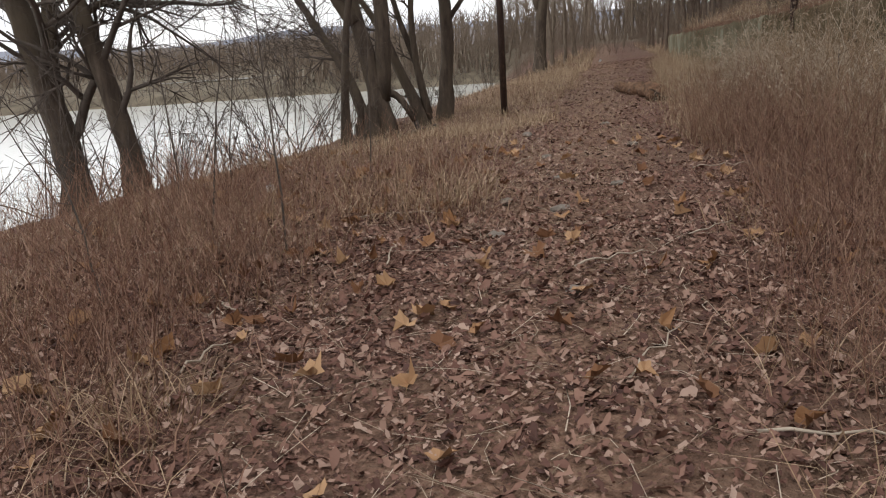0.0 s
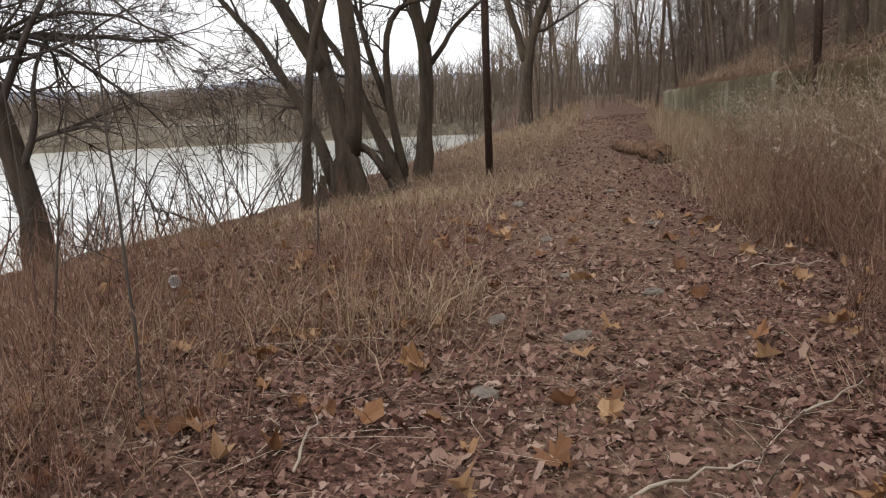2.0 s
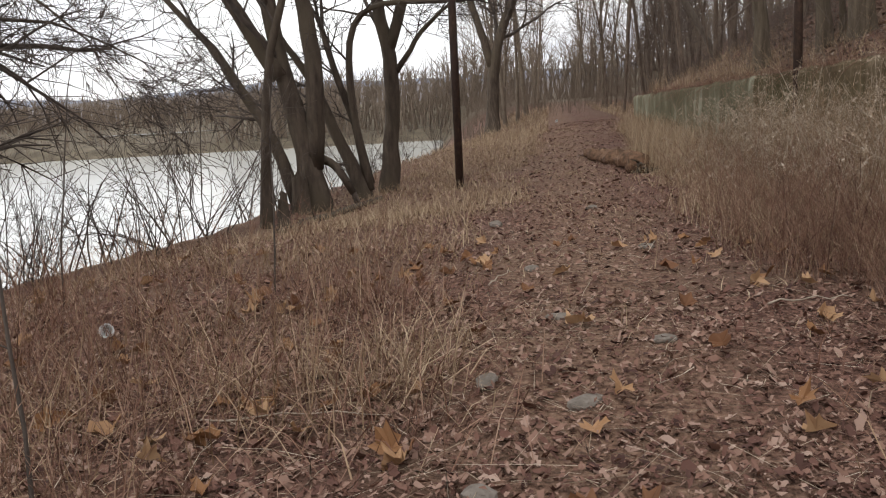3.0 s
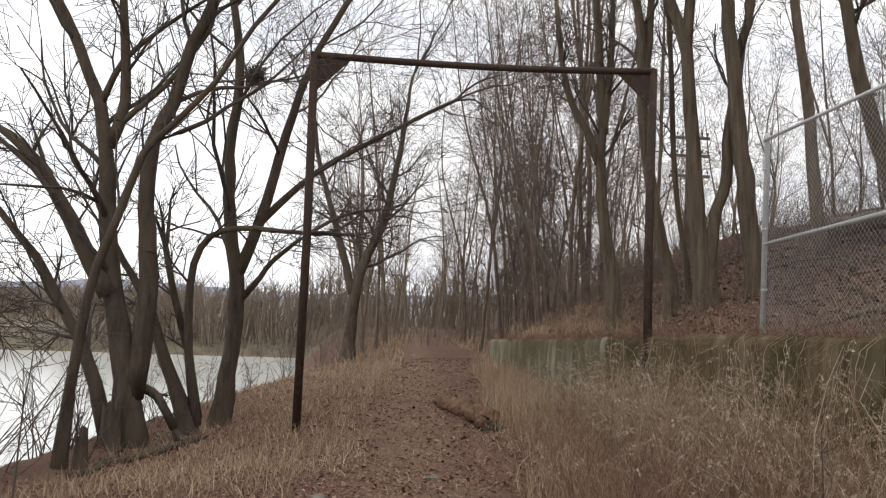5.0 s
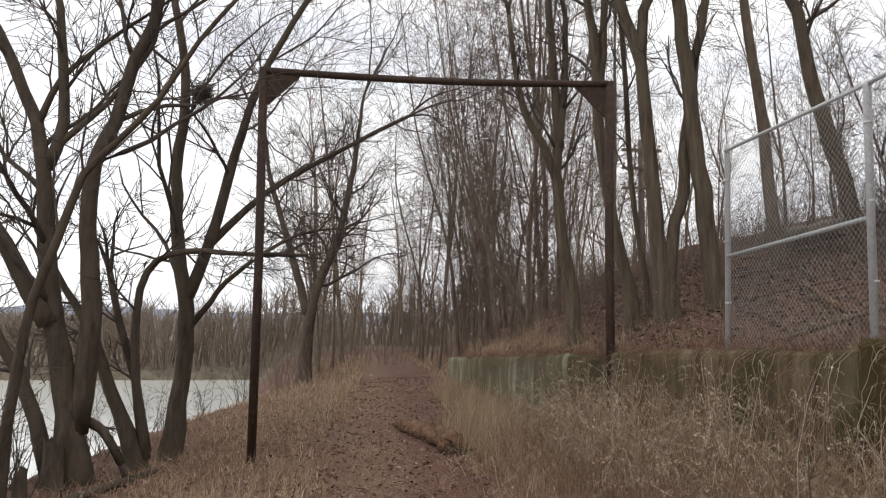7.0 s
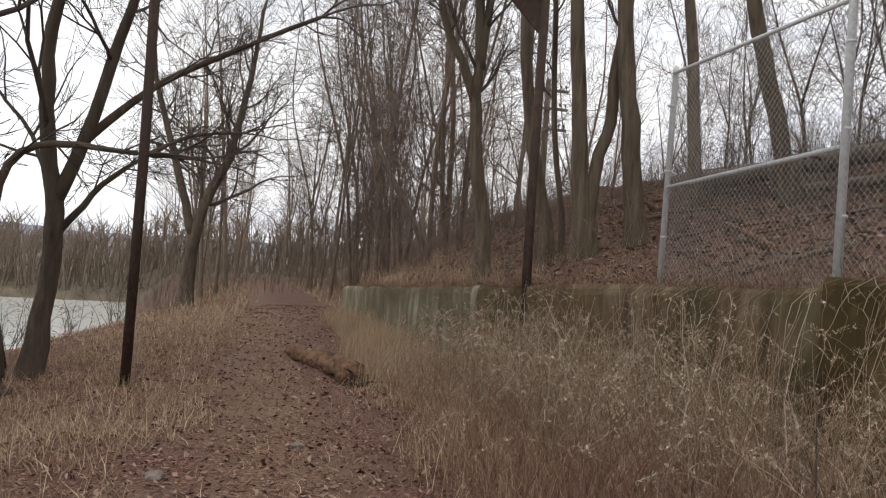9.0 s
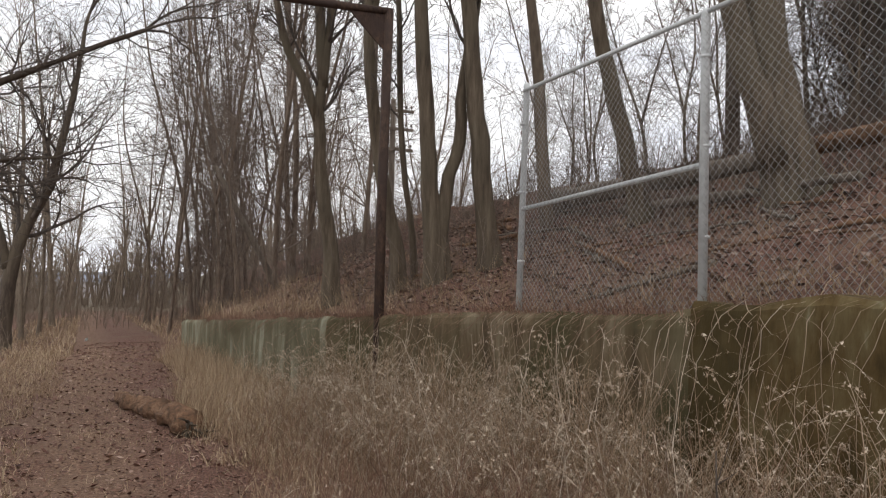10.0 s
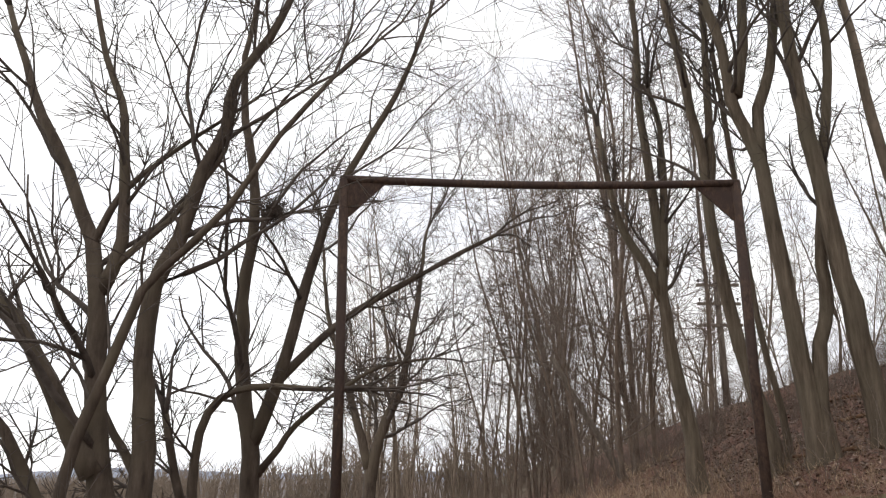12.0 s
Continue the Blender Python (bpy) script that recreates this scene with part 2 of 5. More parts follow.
class Tubes:
    """Collects tapered tubes into one list of vertices and faces."""

    def __init__(self):
        self.v, self.f = [], []

    def add(self, pts, radii, sides=5, rough=0.0, rng=random):
        base, n = len(self.v), len(pts)
        for i, p in enumerate(pts):
            d = (pts[min(i + 1, n - 1)] - pts[max(i - 1, 0)]).normalized()
            ref = Vector((1, 0, 0)) if abs(d.x) < 0.8 else Vector((0, 1, 0))
            a = (ref - d * ref.dot(d)).normalized()
            c = d.cross(a)
            for k in range(sides):
                t = math.tau * k / sides
                r = radii[i] * (1 + (rng.uniform(-rough, rough) if rough else 0))
                self.v.append(p + a * (math.cos(t) * r) + c * (math.sin(t) * r))
        for i in range(n - 1):
            for k in range(sides):
                q = base + i * sides
                self.f.append((q + k, q + (k + 1) % sides, q + sides + (k + 1) % sides, q + sides + k))
        if sides > 3:
            self.f.append(tuple(base + k for k in reversed(range(sides))))
            self.f.append(tuple(base + (n - 1) * sides + k for k in range(sides)))

    def to(self, name, mat, parent=None, label=""):
        return mesh_object(name, self.v, self.f, mat, parent, label)


def spline(ctrl, step=0.35):
    c = [Vector(p) for p in ctrl]
    c = [c[0] * 2 - c[1]] + c + [c[-1] * 2 - c[-2]]
    out = []
    for i in range(1, len(c) - 2):
        n = max(2, int((c[i + 1] - c[i]).length / step))
        for k in range(n):
            t = k / n
            p0, p1, p2, p3 = c[i - 1:i + 3]
            out.append(0.5 * (2 * p1 + (p2 - p0) * t + (2 * p0 - 5 * p1 + 4 * p2 - p3) * t * t + (3 * p1 - p0 - 3 * p2 + p3) * t ** 3))
    out.append(c[-2])
    return out


def unit(rng):
    v = Vector((rng.gauss(0, 1), rng.gauss(0, 1), rng.gauss(0, 1)))
    return v.normalized()


def twig(T, p, d, length, r, depth, rng, up=0.12, rmin=0.004, kids=5):
    """One branch with its smaller branches."""
    n = max(2, min(2 + 2 * depth, int(length / 0.25)))
    pts, dirs, q, d = [p.copy()], [d], p.copy(), d.normalized()
    for _ in range(n):
        d = (d + unit(rng) * 0.27 + Vector((0, 0, up))).normalized()
        q = q + d * (length / n)
        pts.append(q)
        dirs.append(d)
    radii = [max(rmin, r * (1 - 0.75 * i / n)) for i in range(n + 1)]
    T.add(pts, radii, 5 if r > 0.03 else 3)
    if depth <= 0 or length < 0.25:
        return
    for k in range(kids):
        i = min(n, max(1, int(n * rng.uniform(0.1, 1.0))))
        side = dirs[i].cross(unit(rng)).normalized()
        a = rng.uniform(0.5, 1.05)
        twig(T, pts[i], dirs[i] * math.cos(a) + side * math.sin(a), length * rng.uniform(0.42, 0.82), max(rmin, radii[i] * 0.68), depth - 1, rng, up, rmin, kids)


def grow_tree(name, label, stems, bark, twig_m, seed, group="", branches=12, depth=2, kids=5, start=0.3, reach=0.28, rmin=0.004, crown_top=True, up=0.05):
    """stems: (control points, base radius, tip radius). The tree is an Empty at its base with a trunk and a crown."""
    rng = random.Random(seed)
    root = new(name)
    foot = Vector(stems[0][0][0])
    root.location = foot
    trunk, crown = Tubes(), Tubes()
    for s, (ctrl, r0, r1) in enumerate(stems):
        pts = spline([Vector(c) - foot for c in ctrl])
        if s == 0:
            pts.insert(0, pts[0] - Vector((0, 0, 0.35)))
        n = len(pts) - 1
        pts = [p + unit(rng) * min(0.025, r0 * 0.12) * (i > 1) for i, p in enumerate(pts)]
        flare = [1 + 0.45 * max(0, 1 - i / 3) * (s == 0) for i in range(n + 1)]
        radii = [(r0 + (r1 - r0) * (i / n) ** 0.85) * flare[i] for i in range(n + 1)]
        trunk.add(pts, radii, 10 if r0 > 0.12 else 7, 0.07, rng)
        total = sum((pts[i + 1] - pts[i]).length for i in range(n))
        for k in range(branches):
            f = start + (1 - start) * (k + rng.random()) / branches
            i = min(n, int(f * n))
            d = (pts[min(i + 1, n)] - pts[max(i - 1, 0)]).normalized()
            side = d.cross(unit(rng)).normalized()
            a = rng.uniform(0.55, 1.0)
            ln = total * reach * rng.uniform(0.55, 1.1) * (1.15 - 0.5 * f)
            twig(crown, pts[i], d * math.cos(a) + side * math.sin(a), ln, max(rmin, radii[i] * 0.40), depth, rng, up, rmin, kids)
        if crown_top:
            d = (pts[-1] - pts[-2]).normalized()
            for k in range(3):
                twig(crown, pts[-1], (d + unit(rng) * 0.4).normalized(), total * reach * 1.1, r1 * 0.8, depth, rng, up, rmin, kids)
    trunk.to("trunk", bark, root)
    crown.to("crown", twig_m, root, "bare leafless branches and twigs")
    return tagged(root, label, "tree", group)


# ---- the lie of the land ----
def between(x, xs, ys):
    return float(np.interp(x, xs, ys))


def edge_x(y):
    """The top of the river bank."""
    return between(y, (-40, 5, 9, 12, 15, 20, 24, 32, 45, 70, 95, 140, 700), (-7.5, -6.2, -5.7, -5.2, -4.3, -3.9, -3.6, -2.5, -2.6, -4.5, -7.5, -30, -700))


def wall_x(y):
    return between(y, (-60, 12, 15.5, 28.3, 40, 70, 700), (4.66, 4.66, 4.55, 2.8, 3.6, 7, 30))


def wall_top(y):
    return between(y, (-60, 10.5, 12, 12.02, 15, 28.3), (1.68, 1.68, 1.62, 1.55, 1.49, 0.93))


def height(x, y):
    s = x - edge_x(y)
    if s < 0:
        z = max(-6.0, -0.42 + s * 0.85)
    else:
        t = min(1, s / between(y, (11, 15), (3.2, 5.0)))
        z = -0.42 + 0.42 * t * t * (3 - 2 * t)
        z += between(y, (11, 16, 20, 28, 36, 50), (0, -0.13, -0.08, 0.1, 0.1, 0)) * min(1, s)
    far = 92 + 0.12 * (x + 12) if x < -12 else 92
    if y > far - 4:
        z = max(z, min(-2.4 + min(60, y - far) * 0.03, -3.9 + (y - far + 4) * 0.35))
    u = x - wall_x(y)
    if u > 0.04:
        if y < 28.3:
            h = wall_top(y) - 0.06 + max(0, u - 0.35) * 0.47
        else:
            h = min(0.62 * u, 1.0 + 0.45 * u)
        ledge = 3.4 + 0.85 * min(1, max(0, (u - 4.4) / 0.8))
        ledge += min(3.0, 0.42 * max(0, x - 0.95 * y + 6.0))
        h = min(h, ledge) if y < 32 else min(h, 4.2)
        h += 0.10 * noise.noise(Vector((x * 0.8, y * 0.8, 3))) * min(1, u)
        z = max(z, h)
    if s > 0.5 and abs(x) < 40:
        z += 0.05 * noise.noise(Vector((x * 0.9, y * 0.9, 0))) + 0.02 * noise.noise(Vector((x * 3, y * 3, 5)))
    return z


ys = list(np.arange(-12, 30, 0.3)) + list(np.arange(30, 60, 0.8)) + list(np.arange(60, 150, 2.5)) + [160, 180, 220, 280, 400, 700]
ys = [-400, -150, -60, -30, -20] + ys
us = [-700, -400, -250, -170] + list(np.arange(-130, -30, 4)) + list(np.arange(-30, -12, 1.2)) + list(np.arange(-12, -0.2, 0.25)) + [-0.1, 0.03, 0.06, 0.2, 0.36] + \
    list(np.arange(0.6, 8, 0.3)) + list(np.arange(8, 20, 1.2)) + [25, 35, 60, 120, 300, 700]
gv, gf = [], []
for y in ys:
    for u in us:
        x = wall_x(y) + u
        gv.append((x, y, height(x, y)))
w_ = len(us)
for a in range(len(ys) - 1):
    for c in range(w_ - 1):
        gf.append((a * w_ + c, a * w_ + c + 1, (a + 1) * w_ + c + 1, (a + 1) * w_ + c))
ground = tagged(mesh_object("ground", gv, gf, ground_mat), "trampled earth bank covered in brown fallen leaves", "ground", kind="structure")

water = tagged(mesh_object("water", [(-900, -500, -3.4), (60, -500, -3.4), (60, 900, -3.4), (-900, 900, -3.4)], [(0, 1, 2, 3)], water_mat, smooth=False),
               "wide calm river, pale with the overcast sky's reflection, partly painted in", "river", kind="structure")


# ---- far bank and hills ----
def ridge(name, label, x0, x1, y, base, top, mat, seed, depth=40):
    rng = random.Random(seed)
    v, f = [], []
    n = 160
    for i in range(n + 1):
        x = x0 + (x1 - x0) * i / n
        h = top * (0.75 + 0.35 * noise.noise(Vector((x * 0.006, seed, 0))) + 0.12 * noise.noise(Vector((x * 0.05, seed, 2)))) + rng.uniform(-0.03, 0.03) * top
        v += [(x, y, base), (x, y + depth * 0.3, base + (h - base) * 0.7), (x, y + depth, h)]
    for i in range(n):
        for k in range(2):
            q = i * 3 + k
            f.append((q, q + 3, q + 4, q + 1))
    return tagged(mesh_object(name, v, f, mat), label, "hill", kind="structure")


ridge("backdrop", "long wooded hills beyond the river, coloured blue-grey for haze", -900, 500, 640, -6, 22, ridge_far, 3, 120)
ridge("backdrop", "low brown wooded rise on the far bank", -420, 260, 175, -4, 5.0, ridge_mat, 8, 60)


def far_woods():
    """Bare woods on the far bank, too many to count."""
    rng = random.Random(12)
    T = Tubes()
    for _ in range(2700):
        x = rng.uniform(-150, 45)
        far = 92 + 0.12 * (x + 12) if x < -12 else 92
        y = far + 34 + abs(rng.gauss(0, 1)) * 30 if x < -34 else far - 0.5 + rng.expovariate(1 / 13)
        z, h = height(x, y) - 0.2, rng.uniform(4.5, 9.5) * (0.55 if x < -34 else 0.72)
        p = Vector((x, y, z))
        lean = Vector((rng.uniform(-0.28, 0.28), 0, 1))
        T.add([p, p + lean * h * 0.6, p + lean * h], [0.11, 0.07, 0.02], 3)
        for k in range(6):
            q = p + lean * h * rng.uniform(0.3, 0.95)
            d = Vector((rng.uniform(-1, 1), rng.uniform(-0.4, 0.4), rng.uniform(0.4, 1.2))).normalized()
            T.add([q, q + d * h * rng.uniform(0.15, 0.35)], [0.05, 0.02], 3)
    return tagged(T.to("far_woods", twig_far_haze), "bare brown winter woods along the far river bank", "woods", kind="stuff")


far_woods()
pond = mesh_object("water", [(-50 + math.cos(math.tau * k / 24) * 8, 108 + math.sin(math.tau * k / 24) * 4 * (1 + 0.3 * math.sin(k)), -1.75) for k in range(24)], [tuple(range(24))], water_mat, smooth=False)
tagged(pond, "backwater pool beyond the far bank, sky reflection painted into its pale colour", "river", kind="structure")


# ---- concrete retaining wall ----
def wall_piece(name, label, y0, y1, mat, face_out=0.0, thick=0.36, end=False):
    bm = bmesh.new()
    n = max(2, int((y1 - y0) / 0.3))
    rows = []
    for i in range(n + 1):
        y = y0 + (y1 - y0) * i / n
        top, xf = wall_top(min(y, 28.3)), wall_x(y) - face_out
        jag = 0.07 * noise.noise(Vector((y * 1.7, 1, 0))) + 0.02 * noise.noise(Vector((y * 9, 1, 0)))
        row = []
        for z, o in ((-0.4, 0), (top * 0.3, 0), (top * 0.6, 0), (top - 0.3, 0), (top - 0.12, 0.0), (top - 0.05 + jag * 0.5, 0.012), (top + jag, 0.05)):
            row.append(bm.verts.new((xf + o + 0.035 * noise.noise(Vector((y * 2.2, z * 2.5, 0))), y, z)))
        row.append(bm.verts.new((xf + thick, y, top + jag)))
        row.append(bm.verts.new((xf + thick, y, -0.4)))
        rows.append(row)
    for i in range(n):
        for k in range(len(rows[0]) - 1):
            bm.faces.new((rows[i][k], rows[i][k + 1], rows[i + 1][k + 1], rows[i + 1][k]))
    bm.faces.new(rows[0])
    bm.faces.new(list(reversed(rows[-1])))
    bmesh.ops.recalc_face_normals(bm, faces=bm.faces)
    me = bpy.data.meshes.new(name)
    bm.to_mesh(me)
    bm.free()
    me.materials.append(mat)
    return tagged(new(name, me), label, "wall", kind="structure")


wall_piece("wall_east", "dark green moss-covered concrete retaining wall below the fence", -20, 12.0, moss_concrete, 0.05, 0.5)
wall_piece("wall_middle", "low brown-stained concrete retaining wall behind dead weeds", 12.01, 19.5, dull_concrete)
wall_piece("wall_north", "low weathered concrete retaining wall streaked pale grey-green", 19.51, 28.3, pale_concrete)


# ---- rusted steel gate frame over the path ----
def pipe(T, a, c, r, sides=12):
    T.add([Vector(a), Vector(a).lerp(Vector(c), 0.5), Vector(c)], [r, r, r], sides)


def gate_frame():
    L, R, top = Vector((-1.03, 17.8, 0)), Vector((4.27, 17.84, 0)), 5.52
    root = new("gate_frame")
    root.location = (1.6, 17.8, 0)
    off = -root.location
    T = Tubes()
    pts = [L + Vector((0.0, 0, -0.5)), L + Vector((0.02, 0, 2.7)), L + Vector((0.0, 0, top))]
    T.add([p + off for p in pts], [0.065] * 3, 12)
    T.to("post", rust, root)
    T = Tubes()
    pts = [R + Vector((0.0, 0, -0.4)), R + Vector((-0.02, 0, 2.7)), R + Vector((0, 0, top))]
    T.add([p + off for p in pts], [0.068] * 3, 12)
    T.to("post", rust, root)
    T = Tubes()
    n = 8
    T.add([(L + Vector((-0.05, 0, top))).lerp(R + Vector((0.05, 0, top)), i / n) + Vector((0, 0, -0.06 * math.sin(math.pi * i / n))) + off for i in range(n + 1)], [0.055] * (n + 1), 12)
    T.to("crossbar", rust, root)
    for p, sgn in ((L, 1), (R, -1)):
        bm = bmesh.new()
        tri = [(0.04, -0.03), (0.56, -0.03), (0.54, -0.08), (0.09, -0.52), (0.04, -0.54)]
        fr = [bm.verts.new(p + off + Vector((sgn * a, -0.018, top + c))) for a, c in tri]
        bk = [bm.verts.new(p + off + Vector((sgn * a, 0.018, top + c))) for a, c in tri]
        bm.faces.new(fr)
        bm.faces.new(list(reversed(bk)))
        for k in range(5):
            bm.faces.new((fr[k], bk[k], bk[(k + 1) % 5], fr[(k + 1) % 5]))
        bmesh.ops.recalc_face_normals(bm, faces=bm.faces)
        part("gusset_plate", bm, rust, root, "triangular rusted corner plate")
    return tagged(root, "tall rusted brown steel pipe frame standing over the path", "gate")


gate_frame()


# ---- chain-link fence on the wall ----
def chain_link_fence():
    root = new("chain_link_fence")
    root.location = (4.9, 15.0, 1.5)
    off = -root.location
    feet = [(4.85, 14.98, 1.42, 3.86), (4.93, 12.22, 1.55, 3.87), (5.0, 9.47, 1.60, 3.92), (5.06, 6.72, 1.60, 3.92), (5.1, 3.97, 1.60, 3.92), (5.15, 1.2, 1.60, 3.92), (5.2, -1.5, 1.6, 3.92)]
    for k, (x, y, z0, z1) in enumerate(feet):
        T = Tubes()
        r = 0.036 if k else 0.033
        lean = 0.03 if k == 0 else 0.0
        top = Vector((x + lean, y, z1 + (0.06 if k == 0 else 0))) + off
        pts = [Vector((x - 0.02, y, z0 - 0.15)) + off, top - Vector((0, 0, 0.03)), top, top + Vector((0, 0, 0.03))]
        T.add(pts, [r, r, r, r * 0.5], 12)
        T.to("post", zinc, root)
        for h in (0.25, 0.55, 0.85):
            C = Tubes()
            c = Vector((x, y, z0 + (z1 - z0) * h)) + off
            C.add([c - Vector((0, 0, 0.012)), c + Vector((0, 0, 0.012))], [r * 1.18] * 2, 12)
            C.to("tie_band", zinc, root)
    for k in range(len(feet) - 1):
        a, c = feet[k], feet[k + 1]
        A, C = Vector((a[0], a[1], a[3])) + off, Vector((c[0], c[1], c[3])) + off
        T = Tubes()
        pipe(T, A, C, 0.021, 10)
        T.to("top_rail", zinc, root)
        if k == 0:
            T = Tubes()
            pipe(T, Vector((a[0], a[1], 2.585)) + off, Vector((c[0], c[1], 2.69)) + off, 0.022, 10)
            T.to("brace_rail", zinc, root)
        # woven wire: two sets of slanting wires, each bent over and under
        T = Tubes()
        along = (C - A)
        wid = along.length
        e = along.normalized()
        H = a[3] - a[2] - 0.04
        zb = Vector((0, 0, -(a[3] - a[2])))
        pitch = 0.07
        m = int((wid + H) / pitch)
        for sgn, lift in ((1, 0.005), (-1, -0.005)):
            for i in range(m):
                s0 = i * pitch - H
                t0, t1 = max(0, -s0), min(H, wid - s0)
                if t1 - t0 < 0.03:
                    continue
                u0, u1 = s0 + t0, s0 + t1
                if sgn < 0:
                    u0, u1 = wid - u0, wid - u1
                side = Vector((lift - 0.03, 0, 0))
                T.add([A + e * u0 + zb + Vector((0, 0, t0 + 0.03)) + side, A + e * u1 + zb + Vector((0, 0, t1 + 0.03)) + side], [0.0019] * 2, 3)
        T.to("wire_mesh", wire_mat, root, "galvanised chain-link wire mesh")
    return tagged(root, "galvanised chain-link fence on the retaining wall", "fence")


chain_link_fence()


# ---- poles on the hill ----
def telegraph_pole(x, y, top, arms, label):
    z = height(x, y)
    root = new("telegraph_pole")
    root.location = (x, y, z)
    T = Tubes()
    T.add([Vector((0, 0, -0.5)), Vector((0, 0, (top - z) * 0.5)), Vector((0, 0, top - z))], [0.16, 0.135, 0.11], 12)
    T.to("pole", old_wood, root)
    for h in arms:
        bm = bmesh.new()
        bmesh.ops.create_cube(bm, size=1, matrix=Matrix.Translation((0, -0.14, h - z)) @ Matrix.Diagonal((1.8, 0.10, 0.12, 1)))
        bmesh.ops.bevel(bm, geom=bm.edges[:], offset=0.012, segments=1)
        arm = part("crossarm", bm, old_wood, root)
        for k in (-0.8, -0.55, -0.3, 0.3, 0.55, 0.8):
            I = Tubes()
            c = Vector((k, -0.14, h - z + 0.06))
            I.add([c, c + Vector((0, 0, 0.07)), c + Vector((0, 0, 0.10)), c + Vector((0, 0, 0.17)), c + Vector((0, 0, 0.2))], [0.015, 0.015, 0.045, 0.045, 0.02], 8)
            I.to("insulator", twig_mat, arm, "dark glass insulator")
    return tagged(root, label, "utility pole", "telegraph poles")


telegraph_pole(12.6, 20.4, 12.3, (11.9, 10.9, 9.8), "old wooden telegraph pole with three crossarms on the hill")
telegraph_pole(12.5, 41.0, 10.2, (9.7, 8.9, 8.0), "distant wooden telegraph pole with three crossarms among trees")

# ---- trees on the river bank ----
RB = "trees along the river bank"
grow_tree("river_tree", "thick dark multi-stemmed tree leaning over the river bank",
          [([(-3.4, 17.6, -0.35), (-3.6, 17.6, 0.88), (-3.83, 17.6, 1.92), (-3.98, 17.6, 3.14), (-4.1, 17.6, 4.2), (-4.35, 17.6, 5.0), (-4.8, 17.6, 5.9), (-5.2, 17.6, 6.7), (-5.7, 17.7, 8.0)], 0.21, 0.04),
           ([(-3.42, 17.62, 0.2), (-3.29, 17.6, 1.21), (-3.31, 17.6, 2.34), (-3.4, 17.6, 3.0), (-3.33, 17.6, 4.0), (-3.08, 17.6, 4.6), (-2.85, 17.6, 5.5), (-2.6, 17.6, 6.2), (-2.5, 17.6, 6.9), (-2.1, 17.6, 7.5), (-1.8, 17.6, 8.2), (-1.6, 17.5, 9.4)], 0.17, 0.035),
           ([(-4.0, 17.6, 4.1), (-3.65, 17.6, 4.45), (-3.23, 17.6, 4.86), (-2.77, 17.6, 5.48), (-2.57, 17.6, 5.85)], 0.055, 0.03),
           ([(-4.0, 17.6, 3.9), (-3.8, 17.6, 4.6), (-3.9, 17.6, 5.95), (-4.0, 17.6, 6.52), (-4.27, 17.6, 7.19), (-4.55, 17.6, 8.2)], 0.10, 0.03),
           ([(-3.83, 17.55, 1.7), (-4.08, 17.5, 2.15), (-4.44, 17.45, 2.79), (-4.82, 17.4, 3.43), (-5.3, 17.3, 3.95), (-6.2, 17.2, 4.5)], 0.16, 0.04),
           ([(-4.15, 17.6, 4.55), (-3.98, 17.6, 4.99), (-3.69, 17.6, 5.43), (-2.91, 17.6, 6.08), (-2.19, 17.6, 6.6)], 0.06, 0.02),
           ([(-3.7, 17.5, -0.35), (-4.04, 17.5, 0.71), (-4.36, 17.5, 1.33), (-4.87, 17.4, 2.2), (-5.6, 17.3, 3.1)], 0.13, 0.04),
           ([(-3.3, 17.7, 0.35), (-3.05, 17.7, 0.2), (-2.8, 17.7, -0.25)], 0.08, 0.06)],
          bark_river, twig_mat, 1, RB, branches=7, depth=3, kids=3, reach=0.40, rmin=0.0042)
grow_tree("river_tree", "slender grey-brown leaning tree at the edge of the bank",
          [([(-3.62, 15.7, -0.35), (-3.51, 15.7, 0.92), (-3.34, 15.7, 2.01), (-3.12, 15.7, 2.64), (-2.85, 15.7, 3.5), (-2.46, 15.7, 3.92), (-2.01, 15.7, 4.45), (-1.55, 15.7, 5.2), (-1.0, 15.7, 5.9)], 0.085, 0.025)],
          bark_river, twig_mat, 2, RB, branches=9, depth=3, kids=3, start=0.4, reach=0.36, rmin=0.0042)
grow_tree("river_tree", "dark tree with a crooked stem bent sideways over the path",
          [([(-2.8, 18.5, -0.35), (-3.25, 18.5, 0.75), (-3.52, 18.55, 1.52), (-3.85, 18.6, 2.0), (-4.4, 18.7, 2.9)], 0.14, 0.04),
           ([(-2.68, 18.5, -0.3), (-2.87, 18.5, 0.85), (-2.91, 18.5, 1.54), (-2.87, 18.5, 2.24), (-2.62, 18.5, 2.69), (-2.23, 18.5, 2.84), (-1.62, 18.5, 2.82), (-1.18, 18.5, 2.8)], 0.085, 0.035),
           ([(-2.7, 18.6, -0.2), (-2.9, 18.6, 0.85), (-3.19, 18.65, 1.7), (-3.38, 18.7, 2.5)], 0.085, 0.05)],
          bark_river, twig_mat, 3, RB, branches=6, depth=3, kids=3, start=0.45, reach=0.36, rmin=0.0045)
